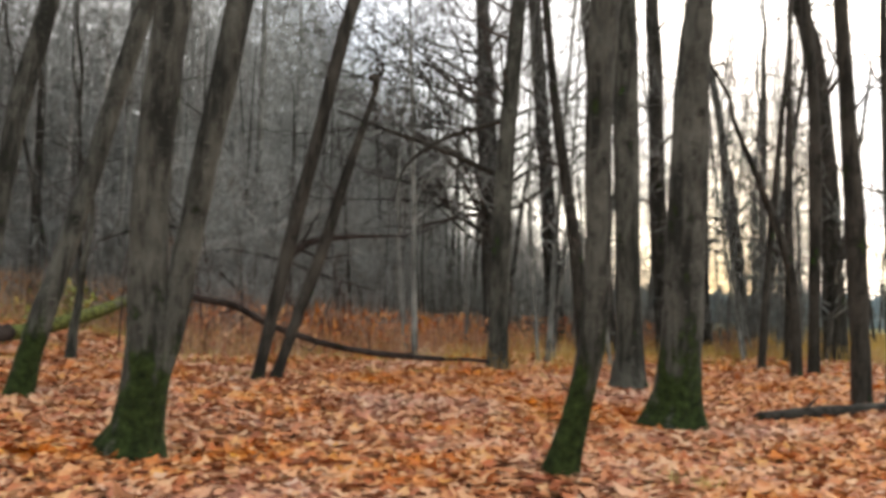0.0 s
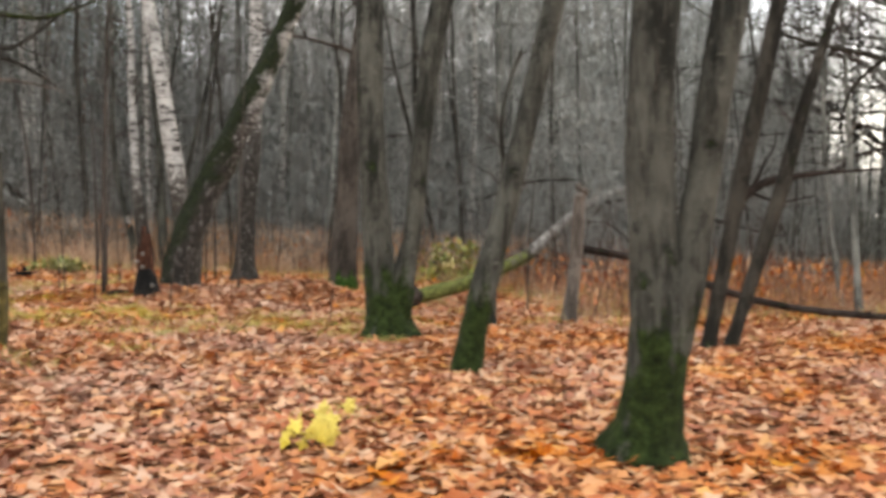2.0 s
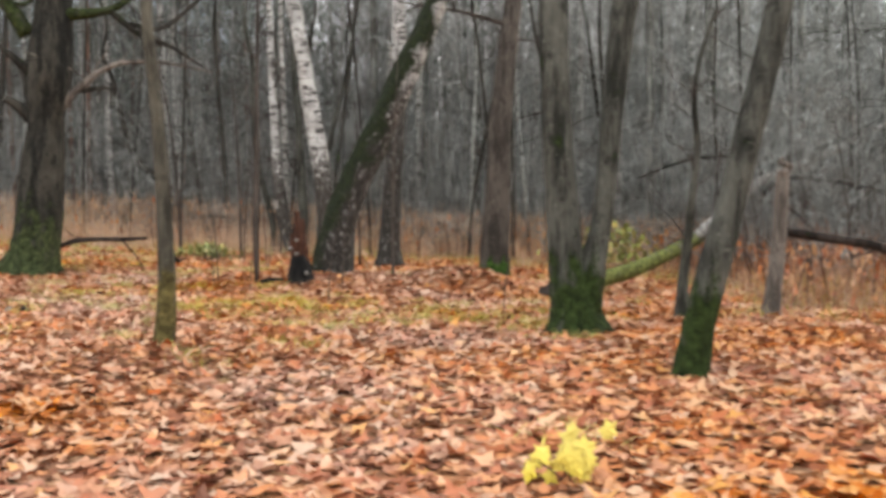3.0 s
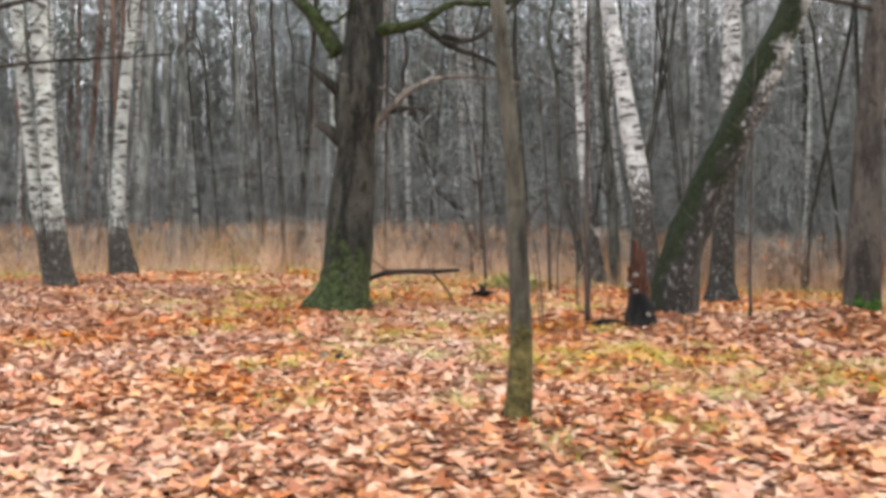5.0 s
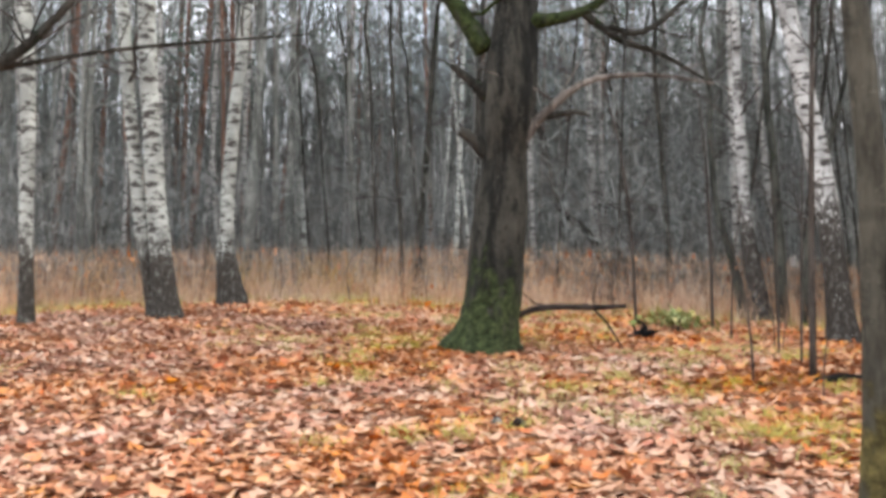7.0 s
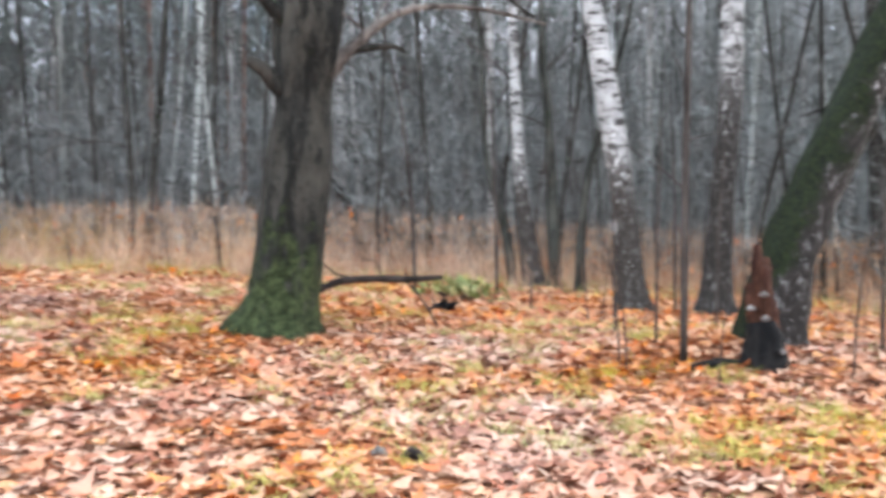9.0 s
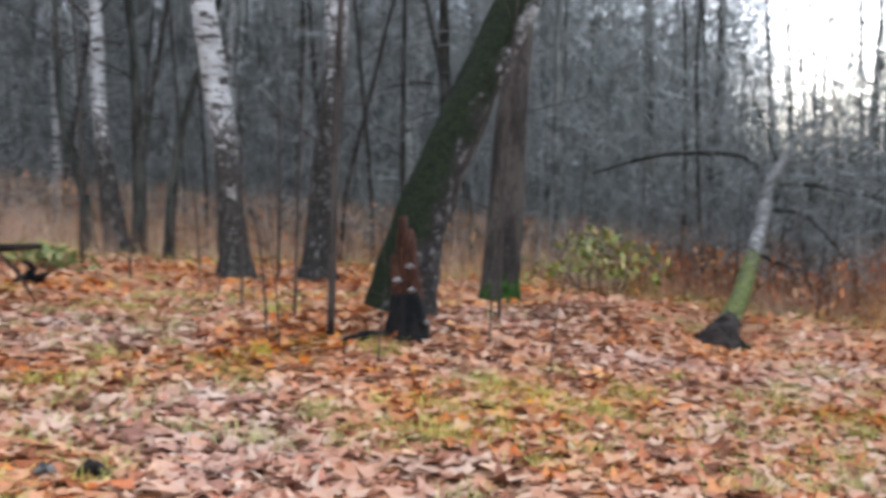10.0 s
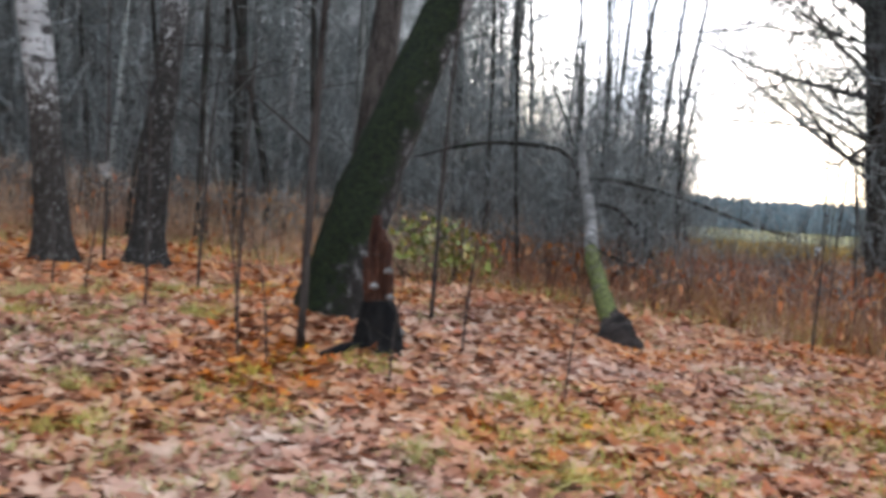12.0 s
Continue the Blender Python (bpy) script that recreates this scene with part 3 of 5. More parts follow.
# bent stems and a clump of trunks in the undergrowth behind the oak
tree("young_tree", "dark crooked stem bent over in the undergrowth", -22.4, 23.5,
     [[(0, 0, 0, 0.13), (-0.15, -0.22, 0.75, 0.12), (-0.41, -0.45, 1.64, 0.11), (-0.96, -0.95, 2.36, 0.10), (-1.12, -1.12, 2.97, 0.085), (-1.41, -1.41, 4.75, 0.07)]], BARK_DARK, height=8, low=3.4, limbs=7, reach=1.5, foot=0.2, twigs=8)
tree("young_tree", "thin dark stem rising from the undergrowth", -21.95, 23.8,
     [[(0, 0, 0, 0.08), (-0.05, -0.1, 1.3, 0.065), (-0.22, -0.2, 3.15, 0.06), (-0.35, -0.3, 4.70, 0.05)]], BARK_DARK, height=8, low=2.0, limbs=8, reach=1.2, foot=0.2, twigs=8)
tree("birch_tree", "birch with black foot in a clump of stems", -16.70, 21.0,
     [[(0, 0, 0, 0.22), (-0.30, 0, 1.95, 0.13), (-0.40, 0, 3.4, 0.10), (-0.47, 0, 4.8, 0.09)]], BIRCH_HIGH, height=12, low=3.5, limbs=8, reach=1.8, twigs=6)
for x, rows in ((-16.40, [(0, 0, 0, 0.13), (-0.14, 0, 3.1, 0.085), (-0.27, 0, 4.3, 0.075)]), (-17.30, [(0, 0, 0, 0.10), (-0.15, 0, 1.0, 0.085), (-0.55, 0, 2.3, 0.07), (-0.70, 0, 3.8, 0.06)]), (-15.85, [(0, 0, 0, 0.10), (0.08, 0, 1.65, 0.08), (0.38, 0, 2.9, 0.05), (0.7, 0, 4.0, 0.04)])):
    tree("young_tree", "dark tree standing in a clump of stems", x, 21.0 + 0.3 * rng.random(), [rows], BARK_GREY, height=9, low=1.6, limbs=12, reach=1.9, group="clump of stems behind the oak", twigs=8)

side_oak = tree("oak_tree", "old dark tree with long low limbs", -15.5, 5.9, [[(0, 0, 0, 0.34), (0.02, 0.0, 1.0, 0.28), (0.05, 0.02, 2.4, 0.26), (0.1, 0.0, 4.0, 0.22)]], BARK_DARK, height=11, low=4.5, limbs=9, foot=0.35)
for rows in ([(0.05, 0.02, 2.35, 0.09), (0.35, 0.45, 2.75, 0.06), (0.7, 0.85, 3.1, 0.045), (1.05, 1.3, 3.75, 0.02)],
             [(0.05, 0.02, 2.6, 0.05), (0.5, 0.6, 2.85, 0.026), (1.2, 1.5, 3.05, 0.018), (2.2, 2.6, 3.15, 0.007)],
             [(0.05, 0.02, 3.0, 0.07), (0.4, 0.5, 3.5, 0.05), (1.0, 1.2, 3.6, 0.03), (1.7, 2.0, 3.9, 0.012)]):
    lt = Tubes()
    lc = curve_through(rows, 12)
    lt.add(lc, 7, None, 0.05)
    for _ in range(8):
        q = lc[rng.integers(3, 12)]
        stick(lt, q[:3], (rng.normal(0.4, 0.5), rng.normal(0.4, 0.5), rng.normal(0.3, 0.4)), 0.3 + 0.7 * rng.random(), 0.3 * q[3] + 0.004, 3, 4, 0.25)
    part("limb", lt.mesh("limb", BARK_DARK), side_oak)


# ---- the oak with its own limbs ----
def oak():
    x, y = -15.59, 12.58
    z = float(land(x, y))
    root = thing("oak_tree", x, y, z, "old oak with dark furrowed bark and green mossy foot", "tree")
    axis = grow([(0, 0, -0.15, 0.46), (0.01, 0.01, 0.0, 0.44), (0.07, 0.05, 0.40, 0.375), (0.14, 0.10, 1.0, 0.35), (0.20, 0.13, 1.9, 0.325), (0.24, 0.15, 2.4, 0.285), (0.28, 0.16, 2.85, 0.34), (0.31, 0.18, 3.2, 0.38), (0.35, 0.20, 3.7, 0.355), (0.40, 0.22, 4.3, 0.28), (0.46, 0.25, 5.0, 0.25)], 12, 0.08, 56)
    roots = flare(0.40, 5, 0.5)

    def burl(th, z):
        """Two fused stems with a groove between them, swollen where old limbs broke off."""
        groove = -0.16 * np.exp(-((np.mod(th + 0.55, 2 * np.pi) - np.pi) / 0.22) ** 2) * np.clip(z / 0.8, 0, 1) - 0.10 * np.exp(-((np.mod(th + 2.2, 2 * np.pi) - np.pi) / 0.18) ** 2)
        return roots(th, z) + groove + 0.08 * np.sin(3 * th + 2.4 * z) * np.exp(-((z - 3.1) / 0.7) ** 2) + 0.025 * np.sin(11 * th + 1.3 * np.sin(2.0 * z))
    t = Tubes()
    t.add(axis, 44, burl, 0.02)
    part("trunk", t.mesh("trunk", BARK_OAK), root)
    for pts, mat, sub in [
            ([(0.12, -0.05, 3.85, 0.15), (-0.05, -0.25, 4.25, 0.12), (-0.2, -0.42, 4.55, 0.10), (-0.5, -0.75, 5.0, 0.07), (-0.8, -1.4, 5.5, 0.03)], BARK_BOUGH, 6),
            ([(0.18, 0.0, 3.2, 0.10), (0.05, -0.22, 3.42, 0.07), (-0.12, -0.42, 3.64, 0.035)], BARK_DARK, 1),
            ([(0.14, -0.05, 2.5, 0.10), (0.03, -0.2, 2.70, 0.085), (-0.08, -0.33, 2.80, 0.06)], BARK_DARK, 0),
            ([(0.40, 0.2, 4.2, 0.13), (0.82, 0.54, 4.22, 0.085), (1.10, 0.83, 4.33, 0.065), (1.39, 1.13, 4.59, 0.05), (1.96, 1.73, 4.61, 0.04), (2.6, 2.3, 5.0, 0.02)], BARK_BOUGH, 6),
            ([(0.45, 0.22, 2.65, 0.10), (0.72, 0.48, 3.05, 0.060), (1.07, 0.84, 3.41, 0.04), (1.58, 1.38, 3.49, 0.028), (2.2, 1.95, 3.35, 0.012)], BARK_POLE, 4),
            ([(0.62, 0.40, 2.95, 0.05), (0.94, 0.72, 3.02, 0.035), (1.06, 0.84, 2.98, 0.02)], BARK_DARK, 1),
            ([(1.04, 0.78, 4.3, 0.06), (1.37, 1.13, 3.93, 0.045), (1.70, 1.49, 3.76, 0.035), (2.08, 1.91, 3.42, 0.016)], BARK_DARK, 7),
            ([(1.26, 1.01, 4.10, 0.045), (1.60, 1.37, 4.05, 0.04), (2.01, 1.79, 4.53, 0.03), (2.4, 2.1, 5.0, 0.015)], BARK_DARK, 5),
            ([(0.3, 0.1, 4.9, 0.14), (-0.3, 0.6, 5.6, 0.10), (-1.2, 1.2, 6.3, 0.06), (-2.2, 1.8, 7.0, 0.02)], BARK_DARK, 8),
            ([(0.45, 0.2, 5.3, 0.14), (0.6, -0.7, 6.2, 0.10), (0.7, -1.7, 7.0, 0.05), (1.0, -2.6, 7.5, 0.02)], BARK_DARK, 8)]:
        b = Tubes()
        rows = curve_through(pts, 14)
        b.add(rows, 9, None, 0.05)
        for _ in range(sub):
            q = rows[rng.integers(4, 14)]
            r2, w2 = stick(b, q[:3], (rng.normal(0, 0.6), rng.normal(0, 0.6), rng.normal(0.1, 0.4)), 0.4 + 0.9 * rng.random(), max(0.35 * q[3], 0.008), 4, 5, 0.3)
            for _ in range(3):
                stick(b, r2[1 + rng.integers(4), :3], w2 + rng.normal(0, 0.8, 3), 0.2 + 0.4 * rng.random(), 0.005, 3, 3, 0.3)
        part("limb", b.mesh("limb", mat), root)
    c = Tubes()
    boughs(c, axis, 6.5, 10, 3.0)
    part("crown", c.mesh("crown", TWIG), root, "bare branches and fine twigs")


oak()


# ---- stump, broken stems, fallen wood ----
def burnt_stump():
    x, y = -10.80, 13.42
    root = thing("tree_stump", x, y, float(land(x, y)), "rotten broken stump, black below and reddish above", "stump")
    t = Tubes()
    t.add(curve_through([(0, 0, -0.1, 0.20), (0.0, 0, 0.05, 0.19), (0.0, 0, 0.22, 0.165), (-0.02, 0.01, 0.38, 0.13)], 12), 16, flare(0.2, 4, 1.0), 0.04)
    part("foot", t.mesh("foot", CHAR), root, "blackened foot")
    for dx, dy, top, r in ((-0.03, 0.02, 1.05, 0.062), (0.04, -0.03, 0.86, 0.055), (-0.08, -0.02, 0.72, 0.05), (0.02, 0.06, 0.94, 0.05), (0.08, 0.03, 0.58, 0.045)):
        t = Tubes()
        t.add(curve_through([(0.7 * dx, 0.7 * dy, 0.25, 1.15 * r), (dx, dy, 0.5 * top, r), (1.1 * dx - 0.02, dy, 0.8 * top, 0.95 * r), (1.2 * dx - 0.03, 1.2 * dy, top, 0.55 * r)], 12), 8, None, 0.16)
        part("splinter", t.mesh("splinter", ROT), root, "reddish crumbling wood")
    for dx, dy, dz in ((0.05, -0.15, 0.42), (0.17, -0.08, 0.14), (-0.08, -0.12, 0.50), (0.03, -0.12, 0.62)):
        t = Tubes()
        t.add([(dx - 0.035, dy, dz, 0.012), (dx, dy - 0.015, dz + 0.008, 0.030), (dx + 0.035, dy, dz, 0.010)], 7)
        part("bracket_fungus", t.mesh("bracket_fungus", PALE_WOOD), root, "small pale bracket fungus")


burnt_stump()


def leaning_dead_tree():
    x, y = -7.68, 15.62
    z = float(land(x, y))
    root = thing("dead_tree", x, y, z, "long dead trunk leaning away, lichen-green below, pale bare wood above", "tree")
    for name, rows, mat, lab in (("foot", [(-7.68, 15.58, -0.25, 0.24), (-7.68, 15.62, -0.04, 0.21), (-7.63, 15.76, 0.10, 0.165), (-7.46, 16.25, 0.19, 0.13)], BARK_LOG, "dark root foot"),
                                 ("stem", [(-7.53, 16.05, 0.16, 0.132), (-7.30, 16.75, 0.25, 0.130), (-6.97, 17.73, 0.41, 0.125), (-6.60, 18.9, 0.70, 0.122), (-6.36, 19.6, 0.90, 0.115)], MOSS_LIGHT, "trunk green with lichen"),
                                 ("bare_top", [(-6.41, 19.47, 0.88, 0.112), (-6.22, 19.95, 1.14, 0.105), (-5.90, 20.9, 1.62, 0.100), (-5.55, 22.03, 2.06, 0.098), (-4.75, 24.10, 2.62, 0.085), (-4.15, 25.65, 3.10, 0.070), (-3.55, 26.6, 3.5, 0.055), (-2.95, 27.6, 3.95, 0.030)], PALE_WOOD, "pale barkless top")):
        t = Tubes()
        p = np.array(rows)
        p[:, :3] -= (x, y, z)
        t.add(curve_through(p, 20), 14, flare(0.8, 5, 0.3) if name == "foot" else None, 0.10 if name == "foot" else 0.04)
        part(name, t.mesh(name, mat), root, lab)
    for a, d in ((0.2, 0.45), (1.5, 0.35), (3.0, 0.42), (4.3, 0.38), (5.4, 0.4)):
        t = Tubes()
        t.add(curve_through([(0, 0, 0.12, 0.07), (0.5 * d * math.cos(a), 0.5 * d * math.sin(a), 0.09, 0.05), (d * math.cos(a), d * math.sin(a), -0.06, 0.025)], 6), 7, None, 0.08)
        part("root", t.mesh("root", BARK_LOG), root)
    for rows in ([(-5.60, 22.0, 2.0, 0.045), (-5.85, 22.4, 2.52, 0.045), (-6.85, 22.6, 2.60, 0.04), (-7.6, 22.8, 2.50, 0.035), (-8.5, 23.0, 2.22, 0.014)],
                 [(-5.52, 21.7, 1.75, 0.05), (-5.2, 22.2, 2.08, 0.05), (-3.9, 21.9, 1.88, 0.045), (-2.5, 21.5, 1.44, 0.035), (-1.6, 21.2, 1.22, 0.012)],
                 [(-5.60, 21.4, 1.6, 0.04), (-5.1, 21.4, 1.5, 0.035), (-4.5, 21.4, 0.9, 0.028), (-4.2, 21.4, 0.3, 0.015)],
                 [(-6.3, 19.6, 0.9, 0.022), (-6.05, 19.5, 0.80, 0.018), (-5.85, 19.45, 0.72, 0.008)],
                 [(-4.9, 24.1, 2.56, 0.035), (-5.0, 24.3, 3.1, 0.03), (-5.3, 24.5, 3.9, 0.022), (-5.5, 24.7, 4.9, 0.010)]):
        t = Tubes()
        p = np.array(rows)
        p[:, :3] -= (x, y, z)
        c = curve_through(p, 12)
        t.add(c, 6, None, 0.06)
        for _ in range(7):
            q = c[rng.integers(3, 12)]
            stick(t, q[:3], (rng.normal(0.2, 0.6), rng.normal(0, 0.5), rng.normal(0.2, 0.5)), 0.3 + 0.7 * rng.random(), 0.010, 3, 4, 0.3)
        part("branch", t.mesh("branch", BARK_DARK), root)


leaning_dead_tree()


def fallen(name, label, rows, mat, twigs=0, sides=8, n=18):
    pts = np.array(rows, float)
    o = pts[0, :3].copy()
    root = thing(name, *o, label, "fallen branch")
    pts[:, :3] -= o
    t = Tubes()
    c = curve_through(pts, n)
    t.add(c, sides, None, 0.06)
    part("stem", t.mesh("stem", mat), root)
    for _ in range(twigs):
        t = Tubes()
        q = c[rng.integers(2, n - 1)]
        r2, w2 = stick(t, q[:3], (rng.normal(0, 0.5), rng.normal(0, 0.5), rng.normal(0, 0.3)), 0.3 + 0.5 * rng.random(), 0.35 * q[3] + 0.003, 4, 5, 0.25)
        stick(t, r2[3, :3], w2 + rng.normal(0, 0.6, 3), 0.3, 0.004, 3, 3)
        part("twig", t.mesh("twig", mat), root)
    return root


fallen("fallen_branch", "long dark curved branch hanging from a snapped stem to the ground",
       [(-4.12, 13.98, 0.98, 0.055), (-3.51, 14.05, 0.87, 0.055), (-3.11, 14.19, 0.79, 0.055), (-2.59, 14.39, 0.51, 0.05), (-1.60, 14.75, 0.20, 0.05), (-0.39, 15.15, 0.06, 0.045), (0.72, 15.40, 0.03, 0.03), (0.95, 15.2, -0.09, 0.02)], BARK_LOG, 7)
tree("snag", "snapped thin stem with a reddish splintered top", -4.24, 13.75, [[(-0.01, -0.01, 0.0, 0.105), (0.08, 0.04, 0.84, 0.085), (0.12, 0.08, 1.60, 0.075)]], BARK_POLE, height=1.86, low=1.5, limbs=1, reach=0.3, foot=0.2, crown_label="splinters of the broken top")
fallen("broken_branch", "dark broken branch caught on a leaning young tree",
       [(-1.96, 12.05, 1.50, 0.055), (-1.72, 12.23, 1.68, 0.05), (-1.28, 12.6, 1.78, 0.03), (-0.52, 13.2, 1.86, 0.012)], BARK_LOG, 4)
fallen("bare_limb", "long crooked dead limb reaching across between trees",
       [(0.95, 15.4, 3.05, 0.05), (0.54, 15.5, 3.22, 0.045), (-0.38, 15.55, 3.59, 0.04), (-1.12, 15.6, 3.83, 0.03), (-1.87, 15.6, 4.11, 0.015)], BARK_DARK, 8)
fallen("bare_limb", "crooked dead limb hanging from a grey tree",
       [(0.95, 15.3, 3.98, 0.04), (0.16, 15.18, 3.71, 0.035), (-0.38, 15.15, 3.42, 0.03), (-0.73, 15.14, 3.04, 0.02), (-0.87, 15.15, 2.50, 0.010)], BARK_DARK, 6)
fallen("fallen_branch", "black bent branch propped beside the old oak",
       [(-15.34, 12.96, 0.86, 0.040), (-15.18, 13.14, 0.95, 0.044), (-14.95, 13.42, 0.98, 0.040), (-14.70, 13.70, 0.97, 0.038), (-14.40, 14.00, 0.99, 0.026)], BARK_LOG, 2)
fallen("twig_prop", "thin forked twig holding a branch off the ground",
       [(-14.70, 13.70, 0.96, 0.016), (-14.58, 13.85, 0.75, 0.014), (-14.40, 14.0, 0.36, 0.010)], BARK_LOG, 1)
fallen("fallen_log", "dark mossy log lying in the leaves",
       [(3.31, 9.89, -0.17, 0.06), (4.2, 10.3, -0.13, 0.075), (5.3, 10.9, -0.12, 0.08), (6.4, 11.3, -0.12, 0.08)], BARK_DARK, 2)
fallen("fallen_log", "short black log lying in leaves beside a stump", [(-11.30, 12.98, float(land(-11.30, 12.98)) + 0.02, 0.03), (-11.12, 13.13, float(land(-11.12, 13.13)) + 0.05, 0.042), (-10.95, 13.28, float(land(-10.95, 13.28)) + 0.04, 0.035)], CHAR, 0)


def debris():
    """A pale scrap and a dark piece of bark on the leaves."""
    for x, y, w, mat, lab in ((-11.98, 9.40, 0.05, PALE_WOOD, "small pale scrap of wood lying on leaves"), (-11.78, 9.45, 0.07, BARK_LOG, "dark piece of bark lying on leaves")):
        root = thing("bark_piece", x, y, float(land(x, y)) + 0.03, lab, "bark")
        t = Tubes()
        t.add([(-w, 0, 0.0, 0.2 * w), (-0.3 * w, 0.02, 0.03, 0.55 * w), (0.4 * w, 0.0, 0.03, 0.5 * w), (w, 0.02, 0.0, 0.15 * w)], 7, None, 0.12)
        part("piece", t.mesh("piece", mat), root)


debris()


def root_ball():
    x, y = -15.34, 15.56
    root = thing("root_knot", x, y, float(land(x, y)), "dark knot of roots standing in the grass", "root")
    for k in range(16):
        t = Tubes()
        a, b = rng.random() * 6.28, rng.random() * 3.0
        stick(t, (0, 0, 0.02), (math.cos(a), math.sin(a), 0.6 * rng.random() + 0.2), 0.26 + 0.16 * rng.random(), 0.045, 5, 6, 0.7, 0.0)
        part("root", t.mesh("root", CHAR), root)


root_ball()


# ---- saplings and shoots ----
def sapling(x, y, h, r, lean, label="thin bare sapling shooting from the leaves"):
    root = thing("sapling", x, y, float(land(x, y)), label, "sapling", "saplings")
    t, c, r = Tubes(), Tubes(), 0.75 * r
    rows = curve_through([(0, 0, -0.05, r), (lean * 0.1, 0.0, 0.3 * h, 0.85 * r), (lean * 0.4, 0.02, 0.65 * h, 0.6 * r), (lean, 0.0, h, 0.2 * r)], 14)
    t.add(rows, 6, None, 0.04)
    for _ in range(int(5 + 3 * h)):
        q = rows[rng.integers(3, 14)]
        a = rng.random() * 6.28
        r2, w2 = stick(c, q[:3], (math.cos(a), math.sin(a), 0.8), 0.2 + 0.35 * rng.random() * h ** 0.5, max(0.4 * q[3], 0.003), 3, 4, 0.25)
        stick(c, r2[2, :3], w2 + rng.normal(0, 0.6, 3), 0.2, 0.003, 3, 3)
    part("stem", t.mesh("stem", TWIG), root)
    tagged(part("crown", c.mesh("crown", TWIG), root, "thin bare side shoots"), kind="stuff")


for s in [(-11.43, 13.2, 5.5, 0.048, 0.12), (-11.89, 13.82, 2.6, 0.02, 0.05), (-12.63, 14.64, 2.4, 0.02, -0.1), (-10.09, 13.46, 1.6, 0.014, 0.25),
          (-11.72, 12.6, 1.0, 0.012, -0.15), (-11.9, 12.9, 1.5, 0.014, -0.3), (-10.03, 14.79, 3.8, 0.03, 0.15), (-13.4, 19.1, 3.5, 0.035, -0.1), (-12.2, 17.0, 3.2, 0.025, 0.2),
          (-9.6, 12.4, 1.1, 0.010, 0.2), (-10.9, 12.4, 0.9, 0.010, 0.1), (-7.0, 12.2, 1.2, 0.010, 0.3), (-14.8, 17.0, 2.6, 0.02, 0.3),
          (-13.6, 16.2, 2.0, 0.014, -0.3), (-17.4, 18.0, 5.0, 0.045, -0.9), (-16.2, 18.6, 4.6, 0.04, -0.3), (-5.3, 15.5, 2.6, 0.02, 0.2), (-3.6, 17.0, 3.0, 0.02, -0.3)]:
    sapling(*s)


# ---- leaf shapes ----
def leaf_outline(lobes=5, points=10):
    k = np.arange(points)
    th = 2 * np.pi * k / points
    r = np.where(k % 2 == 0, 1.0, 0.52) * np.where(k == 0, 0.6, 1.0)
    return np.stack([r * np.cos(th), r * np.sin(th)], 1)


def scatter_leaves(name, label, xy, size, mat, tilt=0.35, rise=0.02, points=10, kind="stuff", dz=None):
    """Curled lobed leaves lying at the places xy."""
    n = len(xy)
    out = leaf_outline(points=points)
    s = size[0] + (size[1] - size[0]) * rng.random(n)
    turn = rng.random(n) * 2 * np.pi
    curl = rng.normal(0.15, 0.28, n)
    fold = rng.random(n) * np.pi
    loc = np.zeros((n, points + 1, 3))
    stretch = 0.75 + 0.4 * rng.random(n)
    loc[:, 1:, 0] = out[None, :, 0] * s[:, None]
    loc[:, 1:, 1] = out[None, :, 1] * s[:, None] * stretch[:, None]
    along = loc[:, 1:, 0] * np.cos(fold)[:, None] + loc[:, 1:, 1] * np.sin(fold)[:, None]
    loc[:, 1:, 2] = curl[:, None] * along ** 2 / s[:, None] + 0.08 * s[:, None] * rng.standard_normal((n, points))
    tx, ty = rng.normal(0, tilt, n), rng.normal(0, tilt, n)
    loc[:, :, 2] += loc[:, :, 0] * tx[:, None] + loc[:, :, 1] * ty[:, None]
    c, sn = np.cos(turn)[:, None], np.sin(turn)[:, None]
    wx, wy = loc[:, :, 0] * c - loc[:, :, 1] * sn, loc[:, :, 0] * sn + loc[:, :, 1] * c
    z0 = land(xy[:, 0], xy[:, 1]) + 0.004 + rise * rng.random(n) + s * 0.25 * np.hypot(tx, ty)
    if dz is not None:
        z0 = z0 + dz
    v = np.stack([wx + xy[:, :1], wy + xy[:, 1:2], loc[:, :, 2] + z0[:, None]], -1).reshape(-1, 3)
    base = (np.arange(n) * (points + 1))[:, None, None]
    k = np.arange(points)
    tri = np.stack([np.zeros(points, int), 1 + k, 1 + (k + 1) % points], -1)[None]
    f = (base + tri).reshape(-1, 3)
    me = bpy.data.meshes.new(name)
    me.vertices.add(len(v))
    me.vertices.foreach_set("co", v.ravel())
    me.loops.add(f.size)
    me.loops.foreach_set("vertex_index", f.ravel())
    me.polygons.add(len(f))
    me.polygons.foreach_set("loop_start", np.arange(len(f)) * 3)
    me.update(calc_edges=True)
    me.materials.append(mat)
    return tagged(new(name, me), label, "leaves", kind=kind)


def points_in(n, x0, x1, y0, y1, keep):
    p = np.stack([x0 + (x1 - x0) * rng.random(n), y0 + (y1 - y0) * rng.random(n)], 1)
    return p[keep(p[:, 0], p[:, 1])]


def patchy(x, y):
    return np.sin(0.9 * x + 1.3 * np.sin(0.7 * y)) * np.cos(0.8 * y + 0.9 * np.sin(0.6 * x)) + 0.5 * np.sin(2.3 * x + 1.1 * y) * np.sin(1.9 * y - 0.7 * x)


